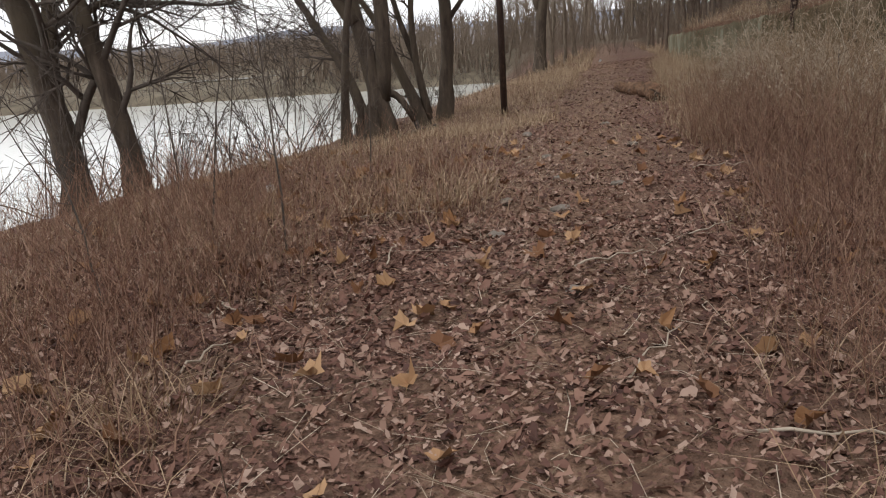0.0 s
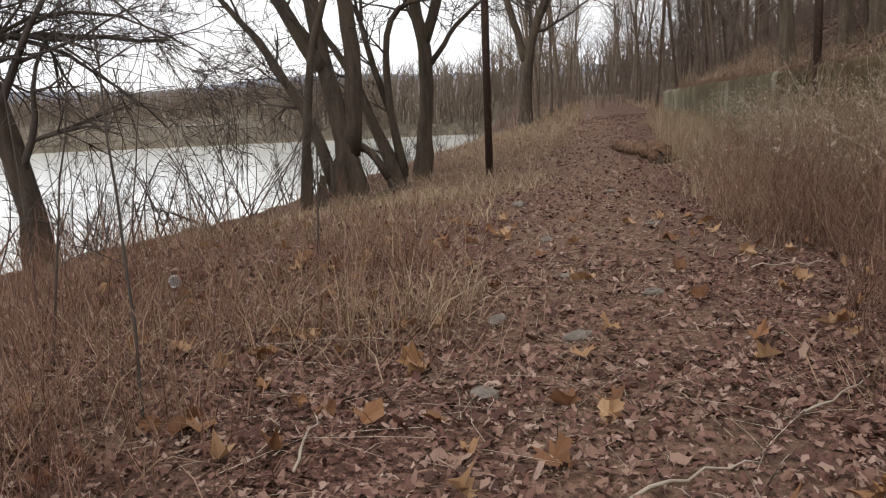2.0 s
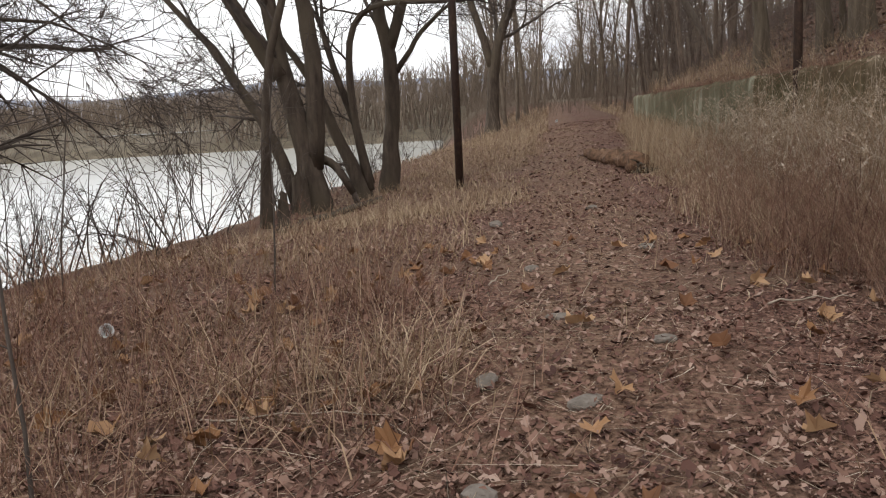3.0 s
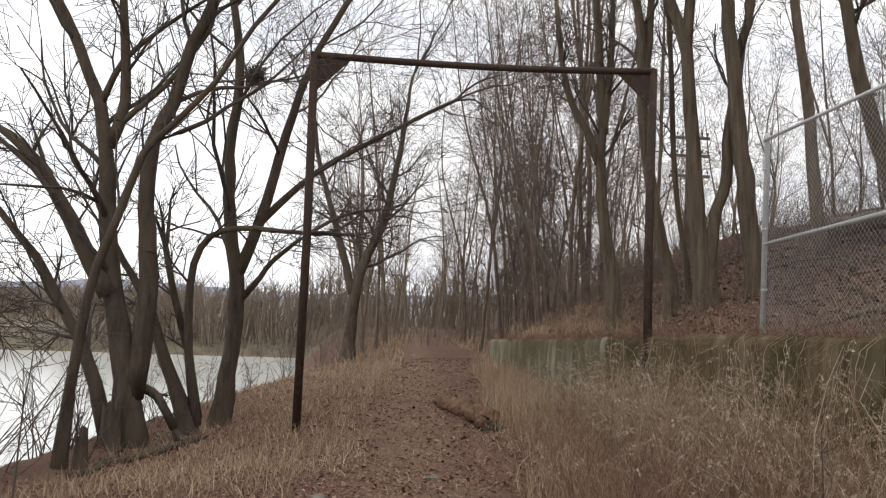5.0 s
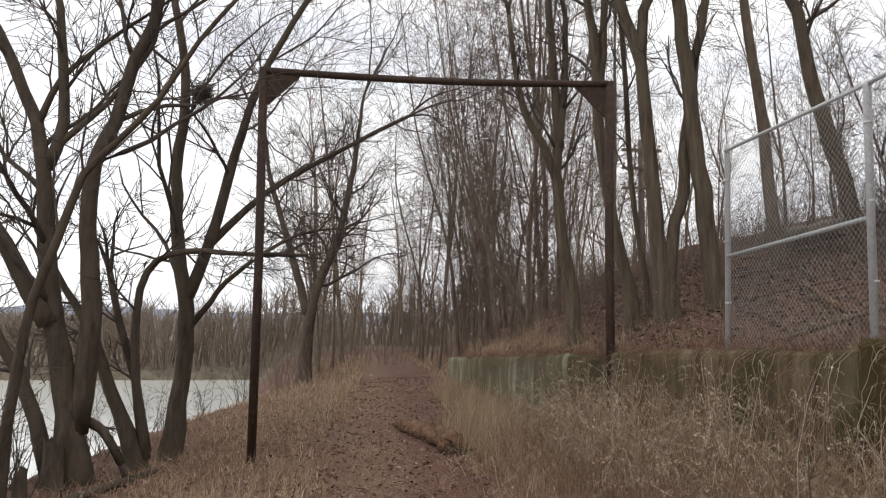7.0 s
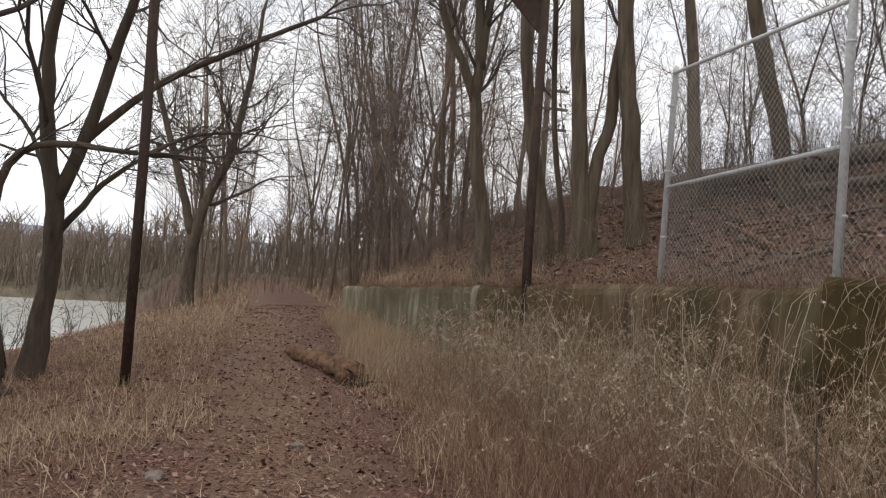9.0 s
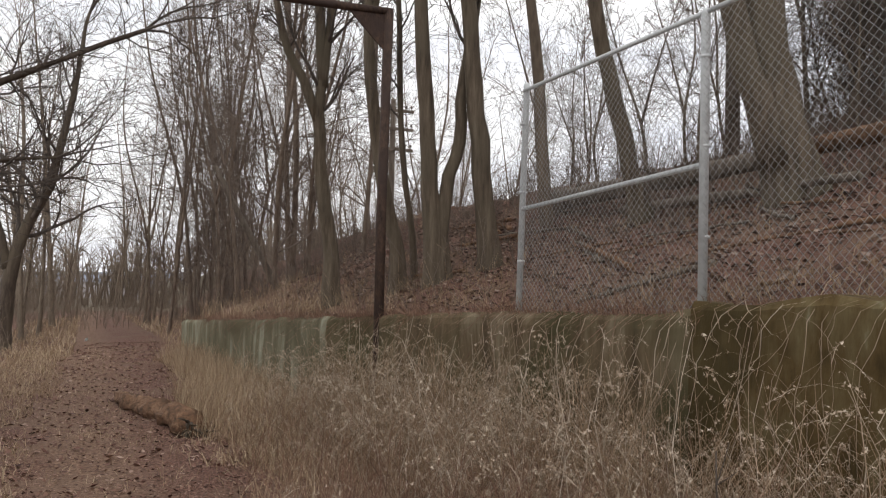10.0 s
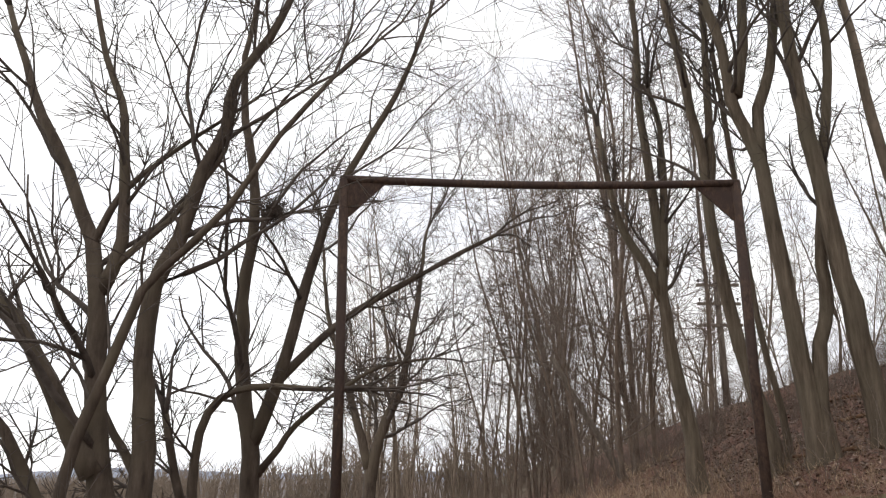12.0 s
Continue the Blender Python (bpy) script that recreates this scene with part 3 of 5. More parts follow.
grow_tree("river_tree", "dark forked tree with a long low limb reaching over the path",
          [([(-2.55, 19.5, -0.35), (-2.41, 19.5, 0.81), (-2.38, 19.5, 1.74), (-2.42, 19.5, 2.25), (-2.56, 19.5, 3.1), (-2.62, 19.5, 4.2), (-2.57, 19.5, 5.0), (-2.56, 19.5, 5.9), (-2.7, 19.5, 6.8), (-2.85, 19.5, 7.9), (-2.7, 19.5, 9.3)], 0.17, 0.035),
           ([(-2.41, 19.5, 2.1), (-2.2, 19.5, 2.6), (-1.95, 19.5, 3.45), (-1.68, 19.5, 4.6), (-1.36, 19.5, 5.7), (-0.95, 19.5, 6.6), (-0.4, 19.5, 7.6), (0.1, 19.5, 9.0)], 0.115, 0.03),
           ([(-2.08, 19.5, 3.0), (-1.5, 19.8, 3.7), (-0.89, 20.2, 4.3), (-0.12, 20.6, 4.85), (0.7, 20.8, 5.36), (1.29, 21.0, 5.72)], 0.07, 0.035),
           ([(-2.38, 19.5, 1.6), (-2.0, 19.5, 2.1), (-1.76, 19.5, 2.43), (-1.13, 19.5, 2.93), (-0.58, 19.5, 3.25), (0.18, 19.5, 3.38)], 0.06, 0.02)],
          bark_river, twig_mat, 4, RB, branches=8, depth=3, kids=3, reach=0.38, rmin=0.0045)
grow_tree("river_tree", "grey forked tree beside the far stretch of path",
          [([(-1.7, 36, -0.35), (-1.4, 36, 2.8), (-0.6, 36, 4.8), (-0.1, 36, 7.4), (0.3, 36, 10.5)], 0.27, 0.05),
           ([(-1.6, 36, 2.2), (-2.2, 36, 4.3), (-3.1, 36, 7.3), (-3.4, 36, 10)], 0.17, 0.04)],
          bark_river, twig_mat, 5, RB, branches=14, depth=3, kids=4, reach=0.36)
grow_tree("river_tree", "thick dark trunk leaning at the top of the bank",
          [([(-5.35, 11.70, -0.65), (-5.45, 11.70, 0.45), (-5.60, 11.60, 1.35), (-5.85, 11.50, 2.85), (-6.10, 11.30, 5.85)], 0.17, 0.06),
           ([(-5.70, 11.55, 1.85), (-5.20, 11.80, 2.20), (-4.40, 12.20, 2.20), (-3.70, 12.60, 1.80)], 0.035, 0.008),
           ([(-5.80, 11.50, 2.55), (-5.10, 11.20, 2.85), (-4.30, 11.30, 2.55), (-3.70, 11.60, 1.95)], 0.035, 0.008)],
          bark_river, twig_mat, 6, RB, branches=12, depth=3, kids=4, start=0.25, up=-0.03, reach=0.4, rmin=0.003)
grow_tree("river_tree", "twin-stemmed dark tree rooted in the river bank",
          [([(-6.45, 11.90, -1.00), (-6.50, 11.90, 0.40), (-6.70, 11.80, 1.60), (-7.00, 11.70, 4.10), (-7.30, 11.60, 6.60)], 0.24, 0.07),
           ([(-6.50, 11.90, -0.10), (-6.50, 11.90, 1.20), (-6.30, 12.00, 2.80), (-5.80, 12.20, 5.60)], 0.13, 0.05)],
          bark_river, twig_mat, 7, RB, branches=12, depth=3, kids=4, start=0.2, up=-0.04, reach=0.4, rmin=0.003)

# ---- trees on the hillside ----
HB = "tall trees on the hillside"
hill = lambda x, y: height(x, y) - 0.1
HILL_TREES = [
    ("tall ridged-bark tree forked high beside the gate post", 19.0, 0.165,
     [((5.47, 2.58), (5.35, 4.04), (5.26, 5.21), (5.16, 6.23), (5.01, 6.79), (4.82, 7.35), (4.74, 8.25), (4.5, 9.5), (4.3, 12.0)),
      ((5.17, 6.2), (5.23, 7.2), (5.5, 7.88), (5.64, 8.74), (5.8, 9.7), (6.0, 12.0)), ((4.9, 7.4), (5.1, 8.3), (5.2, 9.5), (5.3, 11.5))]),
    ("straight thick ridged-bark tree on the slope", 18.6, 0.18,
     [((6.22, 2.66), (6.05, 4.02), (5.91, 5.17), (5.79, 6.27), (5.69, 7.33), (5.63, 8.74), (5.5, 10.5), (5.4, 13.0))]),
    ("crooked ridged-bark tree crossing its straight neighbour", 18.95, 0.125,
     [((5.62, 2.58), (5.72, 3.52), (5.87, 4.06), (5.88, 4.69), (6.0, 5.54), (6.12, 6.42), (6.3, 7.35), (6.44, 8.7), (6.3, 9.7), (6.0, 11.5))]),
    ("dark forked tree behind the gate frame", 21.5, 0.165,
     [((4.58, 2.25), (4.38, 3.61), (4.27, 4.81), (4.34, 5.66), (4.43, 6.75), (4.45, 8.0), (4.3, 8.8)), ((4.27, 4.7), (3.96, 5.41), (3.68, 5.91), (3.45, 6.7), (3.3, 8.0)),
      ((4.33, 5.3), (4.19, 7.17), (4.1, 8.53), (4.14, 9.97), (4.0, 12.0))]),
    ("brown twin-stemmed tree behind the gate post", 20.0, 0.135,
     [((5.25, 2.5), (5.01, 3.36), (4.77, 4.74), (4.67, 5.7), (4.68, 6.71), (4.57, 7.32), (4.38, 8.78), (4.1, 10.5), (3.9, 12.5)), ((4.67, 5.8), (4.79, 6.72), (4.87, 8.65), (4.95, 11.0))]),
    ("thin straight tree between larger trunks", 20.5, 0.06, [((5.72, 2.7), (5.52, 3.92), (5.43, 5.1), (5.34, 6.98), (5.2, 9.0))]),
    ("crooked tree bending over towards the path", 16.8, 0.145,
     [((7.72, 2.85), (7.52, 3.48), (7.27, 4.42), (7.04, 5.14), (6.88, 5.89), (6.8, 6.4), (6.53, 6.85), (6.38, 7.39), (6.2, 7.91), (5.95, 8.25), (5.4, 8.7))]),
    ("massive leaning ridged-bark tree behind the fence", 14.2, 0.31,
     [((7.95, 2.85), (7.67, 3.68), (7.46, 4.44), (7.29, 5.44), (7.21, 6.29), (7.15, 7.2), (7.0, 10.0), (6.9, 13.0)), ((7.62, 3.2), (7.19, 4.21), (6.92, 5.11), (6.7, 6.12), (6.55, 7.1), (6.3, 9.0))]),
]
for k, (label, y, r, stems) in enumerate(HILL_TREES):
    rows = [([(a, y, h) for a, h in st], r * (1 if i == 0 else 0.62), 0.045) for i, st in enumerate(stems)]
    x0, _, z0 = rows[0][0][0]
    foot_z = height(x0 + 0.06, y) - 0.12
    if z0 - foot_z > 0.25:
        rows[0][0].insert(0, (x0 + 0.06, y, foot_z))
    grow_tree("hill_tree", label, rows, bark_hill, twig_mat, 20 + k, HB, branches=10, depth=3, kids=3, start=0.42, reach=0.24, rmin=0.0045)


def snag():
    x, y = 7.8, 19.5
    z = height(x, y)
    root = new("dead_trunk")
    root.location = (x, y, z)
    pts = spline([(0, 0, -0.3), (-0.17, 0, 4.47 - z), (-0.25, 0, 5.57 - z), (-0.5, 0, 7.32 - z), (-0.61, 0, 8.85 - z), (-0.76, 0, 9.86 - z)])
    T = Tubes()
    T.add(pts, [0.125 - 0.065 * i / len(pts) for i in range(len(pts))], 9, 0.05, random.Random(4))
    T.to("trunk", bark_mid, root)
    return tagged(root, "bare grey dead trunk snapped off at the top", "tree")


snag()


def fallen_log(a, c, r, label, mat=log_mat, seed=0):
    A, C = Vector(a), Vector(c)
    root = new("fallen_log")
    root.location = A
    rng = random.Random(seed)
    n = 9
    side = (C - A).cross(Vector((0, 0, 1))).normalized()
    pts = [(C - A) * (i / n) + side * rng.uniform(-0.06, 0.06) * (0 < i < n) for i in range(n + 1)]
    T = Tubes()
    T.add(pts, [r * (1 - 0.35 * i / n) * rng.uniform(0.8, 1.15) for i in range(n + 1)], 9, 0.22, rng)
    T.to("log_trunk", mat, root)
    for k in range(5):
        S = Tubes()
        i = rng.randrange(1, n)
        d = (unit(rng) + Vector((0, 0, 0.7))).normalized()
        S.add([pts[i], pts[i] + d * r * 1.5, pts[i] + d * r * rng.uniform(2, 4)], [r * 0.25, r * 0.18, r * 0.06], 5)
        S.to("broken_limb", mat, root)
    return tagged(root, label, "log", "fallen logs")




def rotten_log(a, c, r):
    A, C = Vector(a), Vector(c)
    root = new("fallen_log")
    root.location = A
    rng = random.Random(3)
    n = 16
    side = (C - A).cross(Vector((0, 0, 1))).normalized()
    pts = [(C - A) * (i / n) + side * 0.10 * noise.noise(Vector((i * 0.45, 2, 0))) + Vector((0, 0, 0.03 * noise.noise(Vector((i * 0.6, 7, 0))))) for i in range(n + 1)]
    T = Tubes()
    T.add(pts, [r * (1.15 - 0.6 * i / n) * rng.uniform(0.6, 1.25) for i in range(n + 1)], 11, 0.42, rng)
    T.to("log_trunk", log_mat, root, "crumbling reddish-brown wood")
    for k in range(34):
        S = Tubes()
        d = (unit(rng) - (C - A).normalized() * 0.5 + Vector((0, 0, 0.25))).normalized()
        p = pts[0] + unit(rng) * r * 0.7
        q = p + d * rng.uniform(0.08, 0.24)
        S.add([p, p.lerp(q, 0.5) + unit(rng) * 0.04, q], [0.022, 0.014, 0.005], 5)
        S.to("root", bark_river, root, "dark broken root")
    for k in range(9):
        S = Tubes()
        p = pts[rng.randrange(2, n)] + unit(rng) * r * 0.6
        d = ((C - A).normalized() * rng.uniform(-1, 1) + unit(rng) * 0.5 + Vector((0, 0, 0.35))).normalized() * rng.uniform(0.15, 0.4)
        S.add([p - d * 0.5, p + d * 0.1, p + d * 0.5], [0.03, 0.035, 0.008], 5, 0.3, rng)
        S.to("splinter", log_mat, root)
    return tagged(root, "rotten brown log with a torn root end in the grass", "log", "fallen logs")


rotten_log((1.92, 17.7, height(1.92, 17.7) + 0.10), (1.15, 20.9, height(1.15, 20.9) + 0.07), 0.175)
fallen_log((-3.3, 15.2, height(-3.3, 15.2) + 0.05), (-2.4, 18.0, height(-2.4, 18.0) + 0.04), 0.06, "thin fallen trunk lying along the bank edge", bark_river, 2)
fallen_log((8.3, 20.0, 3.42), (8.25, 15.2, 3.42), 0.17, "weathered log lying along the hillside ledge", old_wood, 3)
fallen_log((8.6, 15.4, 3.55), (8.2, 11.2, 3.55), 0.15, "dark fallen log on the hillside behind the fence", log_mat, 4)
fallen_log((8.0, 17.6, 3.0), (7.7, 13.2, 2.95), 0.08, "thin grey fallen limb on the leafy slope", old_wood, 5)


limb_rng = random.Random(61)
for k in range(24):
    x, y = limb_rng.uniform(5.7, 8.6), limb_rng.uniform(8.5, 24)
    a = limb_rng.uniform(-0.7, 0.7)
    x2, y2 = x + math.sin(a) * 1.2, y + math.cos(a) * limb_rng.uniform(1.2, 2.6)
    fallen_log((x, y, height(x, y) + 0.04), (x2, y2, height(x2, y2) + 0.05), limb_rng.uniform(0.014, 0.05), "dead limb lying on the leaf-covered hillside", limb_rng.choice((old_wood, log_mat)), 70 + k)
fallen_log((5.7, 30.0, 1.3), (3.6, 29.8, 5.0), 0.10, "pale dead trunk leaning across the thicket", old_wood, 6)


def stump(x, y, r, h, label, seed):
    rng = random.Random(seed)
    z = height(x, y)
    bm = bmesh.new()
    rings = []
    for k, (t, f) in enumerate(((-0.15, 1.5), (0.1, 1.1), (0.5, 0.9), (1, 0.8))):
        rings.append([bm.verts.new((math.cos(a) * r * f * rng.uniform(0.85, 1.15), math.sin(a) * r * f * rng.uniform(0.85, 1.15),
                                    h * t + (rng.uniform(-0.3, 0.25) * h if k == 3 else 0))) for a in (math.tau * i / 12 for i in range(12))])
    for k in range(3):
        for i in range(12):
            bm.faces.new((rings[k][i], rings[k][(i + 1) % 12], rings[k + 1][(i + 1) % 12], rings[k + 1][i]))
    c = bm.verts.new((0, 0, h * 0.55))
    for i in range(12):
        bm.faces.new((rings[3][i], rings[3][(i + 1) % 12], c))
    me = bpy.data.meshes.new("stump")
    bm.to_mesh(me)
    bm.free()
    me.materials.append(bark_river)
    ob = new("stump", me)
    ob.location = (x, y, z)
    return tagged(ob, label, "stump")


stump(-3.55, 17.2, 0.15, 0.6, "jagged rotten stump beside the thick river tree", 1)
stump(-3.3, 15.5, 0.09, 0.5, "short broken stump at the foot of a slender tree", 2)


def nest():
    rng = random.Random(5)
    T = Tubes()
    for _ in range(170):
        p = unit(rng) * 0.24 * rng.uniform(0.3, 1.0)
        d = unit(rng) * rng.uniform(0.12, 0.3)
        T.add([p - d, p + d * 0.2 + unit(rng) * 0.03, p + d], [0.008, 0.008, 0.004], 3)
    for _ in range(30):
        p = unit(rng) * 0.2
        T.add([p, p + Vector((rng.uniform(-0.2, 0.2), 0, -0.4)), p + Vector((rng.uniform(-0.3, 0.3), 0, -0.8))], [0.008, 0.006, 0.004], 3)
    ob = T.to("nest", twig_mat)
    ob.location, ob.scale = (-2.25, 19.45, 5.62), (0.75, 0.75, 0.75)
    return tagged(ob, "untidy dark twig nest high in a bare tree", "nest")


nest()

# ---- saplings, thicket and woods behind ----
def variant(name, label, seed, h, r, bark, twig_m, branches, depth, kids, reach, start, rmin, cat_group):
    rng = random.Random(seed)
    bend = rng.uniform(-0.8, 0.8)
    bend *= 2.2
    ctrl = [(0, 0, 0), (bend * 0.3, rng.uniform(-0.2, 0.2), h * 0.3), (bend, rng.uniform(-0.5, 0.5), h * 0.65), (bend * 1.4, rng.uniform(-0.6, 0.6), h)]
    st = [(ctrl, r, r * 0.2)]
    if rng.random() < 0.7:
        a = Vector(ctrl[1])
        s = rng.choice((-1, 1))
        st.append(([a, a + Vector((s * 0.5, 0.2, h * 0.25)), a + Vector((s * 1.2, 0.3, h * 0.6))], r * 0.65, r * 0.2))
    return grow_tree(name, label, st, bark, twig_m, seed, cat_group, branches=branches, depth=depth, kids=kids, reach=reach, start=start, rmin=rmin)


rng = random.Random(77)
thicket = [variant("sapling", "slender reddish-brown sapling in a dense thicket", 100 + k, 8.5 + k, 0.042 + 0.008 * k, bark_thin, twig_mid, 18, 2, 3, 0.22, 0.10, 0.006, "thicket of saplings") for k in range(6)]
woods = [variant("woodland_tree", "bare grey-brown woodland tree behind the path", 120 + k, 12 + 1.2 * k, 0.085 + 0.016 * k, bark_mid, twig_far_haze, 13, 2, 3, 0.30, 0.22, 0.008, "bare woods beyond the path") for k in range(6)]


def plant(first, spots, scale_range):
    used = set()
    for i, (x, y) in enumerate(spots):
        k = i % len(first)
        m = pose(x, y, height(x, y) - 0.1, 0, 0, rng.uniform(0, 360)) @ Matrix.Scale(rng.uniform(*scale_range), 4)
        if k in used:
            copy_thing(first[k], m)
        else:
            used.add(k)
            first[k].matrix_basis = m


spots = [(rng.uniform(4.3, 7.4), rng.uniform(27, 44)) for _ in range(29)]
spots += [(rng.uniform(3.3, 5.2), rng.uniform(28, 50)) for _ in range(6)]
plant(thicket, spots, (0.75, 1.25))
spots = [(-1.9, 42), (-1.8, 47), (-1.0, 44), (-1.4, 40.5), (-2.2, 52), (-0.8, 52), (0.2, 58), (-3, 58), (3.2, 48), (4.0, 54), (2.2, 62), (5.5, 58)]
while len(spots) < 74:
    y = rng.uniform(46, 100)
    x = rng.uniform(-5 - (y - 46) * 0.12, 32)
    if (y < 66 and abs(x - 1.2) < 1.5) or x < edge_x(y) + 0.3:
        continue
    spots.append((x, y))
plant(woods, spots, (0.7, 1.1))
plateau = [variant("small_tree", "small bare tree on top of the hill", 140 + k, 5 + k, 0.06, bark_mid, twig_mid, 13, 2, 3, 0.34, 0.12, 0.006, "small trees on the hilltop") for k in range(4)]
plant(plateau, [(rng.uniform(10, 22), rng.uniform(13, 60)) for _ in range(36)] + [(rng.uniform(9.6, 13.5), rng.uniform(7, 22)) for _ in range(30)], (0.55, 1.0))

hill_thicket = [variant("small_tree", "small crowded bare tree behind the fence", 160 + k, 3.6 + 0.7 * k, 0.045, bark_thin, twig_mat, 15, 2, 4, 0.36, 0.05, 0.006, "small trees on the hilltop") for k in range(3)]
plant(hill_thicket, [(0.95 * y - 4.6 + rng.uniform(0, 5.0), y) for y in (rng.uniform(13.5, 20) for _ in range(34))], (0.6, 1.1))

# ---- stems, grass and leaves of the ground cover ----
nrng = np.random.default_rng(5)


def ground_z(P):
    return np.array([height(float(x), float(y)) for x, y in P])


def stem_mesh(name, pts, rad, mat):
    """pts (n, k, 3) and rad (n, k): three-sided tapered stems in one mesh."""
    n, k, _ = pts.shape
    ang = np.array([0, 2.094, 4.189])
    ring = np.stack([np.cos(ang), np.sin(ang), np.zeros(3)], 1)
    v = pts[:, :, None, :] + rad[:, :, None, None] * ring[None, None]
    v = v.reshape(-1, 3)
    base = (np.arange(n) * k * 3)[:, None, None, None]
    i = (np.arange(k - 1) * 3)[None, :, None, None]
    j = np.arange(3)[None, None, :, None]
    j2 = (j + 1) % 3
    f = np.concatenate([base + i + j, base + i + j2, base + i + 3 + j2, base + i + 3 + j], axis=3).reshape(-1, 4)
    return array_mesh(name, v, f, mat)


def curved(P, H, lean, k=4, droop=0.25):
    """Curved stems from feet P (n, 3), of lengths H, leaning by lean (n, 2) over their length."""
    t = np.linspace(0, 1, k)[None, :, None]
    up = np.zeros((len(P), 1, 3))
    up[:, 0, 2] = H
    side = np.zeros((len(P), 1, 3))
    side[:, 0, :2] = lean * H[:, None]
    drop = np.zeros((len(P), 1, 3))
    drop[:, 0, 2] = -droop * H * (lean ** 2).sum(1)
    sway = nrng.normal(0, 0.022, (len(P), k, 3)) * H[:, None, None]
    sway[:, 0] = 0
    return P[:, None, :] + up * t + side * t ** 1.7 + drop * t ** 2 + sway


def scatter(n, x0, x1, y0, y1, clump=0.0, clumps=40):
    P = np.stack([nrng.uniform(x0, x1, n), nrng.uniform(y0, y1, n)], 1)
    if clump:
        C = np.stack([nrng.uniform(x0, x1, clumps), nrng.uniform(y0, y1, clumps)], 1)
        P = C[nrng.integers(0, clumps, n)] + nrng.normal(0, clump, (n, 2))
    return P


def feet(P):
    return np.concatenate([P, (ground_z(P) - 0.02)[:, None]], 1)


def off_path(P, lo=-0.05, hi=1.45):
    """Keeps what stands clear of the trodden path, of the wall and of the walker."""
    x, y = P[:, 0], P[:, 1]
    wob = 0.25 * np.sin(y * 0.9) + 0.15 * np.sin(y * 2.3) + np.interp(y, (18, 28), (0, 0.75))
    keep = ((x < lo + wob) | (x > hi + wob)) & (x > np.array([edge_x(a) for a in y]) - 0.6)
    wx = np.array([wall_x(a) for a in y])
    keep &= (x < wx - 0.08) | (x > wx + 0.4)
    return P[keep]


def clear_of_log(P):
    return P[~((P[:, 0] > 0.9) & (P[:, 0] < 2.3) & (P[:, 1] > 14.5) & (P[:, 1] < 21.3))]


def clear_of_wall(P):
    wx = np.array([wall_x(a) for a in P[:, 1]])
    return P[((P[:, 0] < wx - 0.1) | (P[:, 0] > wx + 0.45)) & (P[:, 0] > np.array([edge_x(a) for a in P[:, 1]]) - 0.3)]


def blades(name, P, h0, h1, lean, width, mat, label, wind=(0, 0)):
    n = len(P)
    F = feet(P)
    H = nrng.uniform(h0, h1, n)
    L = nrng.normal(0, lean, (n, 2)) + np.array(wind)
    c = curved(F, H, L, 3)
    a = nrng.uniform(0, math.tau, n)
    w = np.stack([np.cos(a), np.sin(a), np.zeros(n)], 1) * (width * nrng.uniform(0.6, 1.3, n))[:, None]
    v = np.stack([c[:, 0] - w, c[:, 0] + w, c[:, 1] - w * 0.8, c[:, 1] + w * 0.8, c[:, 2]], 1).reshape(-1, 3)
    b_ = (np.arange(n) * 5)[:, None, None]
    f = (b_ + np.array([[0, 1, 3], [0, 3, 2], [2, 3, 4]])[None]).reshape(-1, 3)
    return tagged(array_mesh(name, v, f, mat), label, "grass", kind="stuff")


blades("dry_grass", off_path(np.concatenate([scatter(9000, -2.6, 0.1, 12.5, 34, 0.22, 260), scatter(9500, -3.4, 0.3, 10.5, 30)])), 0.07, 0.29, 0.6, 0.0035, grass_mat, "short dry tan grass along the river side of the path")
blades("dry_grass", clear_of_log(off_path(np.concatenate([scatter(9000, 1.8, 4.5, 9.5, 27, 0.22, 260), scatter(4500, 1.7, 4.6, 9.5, 27), scatter(2000, 2.8, 4.6, 4, 9.5)]), hi=1.8)), 0.15, 0.55, 0.5, 0.003, grass_mat, "tall dry tan grass below the retaining wall")
blades("dry_grass", scatter(420, -0.9, -0.1, 7.6, 9.0, 0.2, 5), 0.2, 0.5, 0.9, 0.003, grass_mat, "bent straw-coloured grass tuft beside the path", wind=(0.25, -0.3))
blades("dry_grass", scatter(1100, -1.3, -0.1, 7.2, 9.4, 0.25, 9), 0.15, 0.45, 0.9, 0.0028, weed_mat, "bent red-brown grass beside the path", wind=(0.2, -0.2))
blades("dry_grass", np.concatenate([scatter(2600, 4.9, 9.5, 3, 32, 0.3, 90), scatter(1500, 4.9, 5.5, 2, 28)]), 0.1, 0.35, 0.8, 0.004, grass_mat, "sparse dry grass on the leafy hillside", wind=(-0.4, 0))
blades("dry_grass", np.concatenate([scatter(3500, -2.2, 0.4, 30, 60), scatter(3500, 2.9, 7, 28.5, 62)]), 0.12, 0.4, 0.6, 0.009, grass_mat, "dry brown grass beyond the end of the wall")
blades("dry_grass", off_path(scatter(4500, -6, 4.4, 2.5, 9)), 0.08, 0.26, 0.8, 0.003, weed_mat, "low brown grass among fallen leaves")


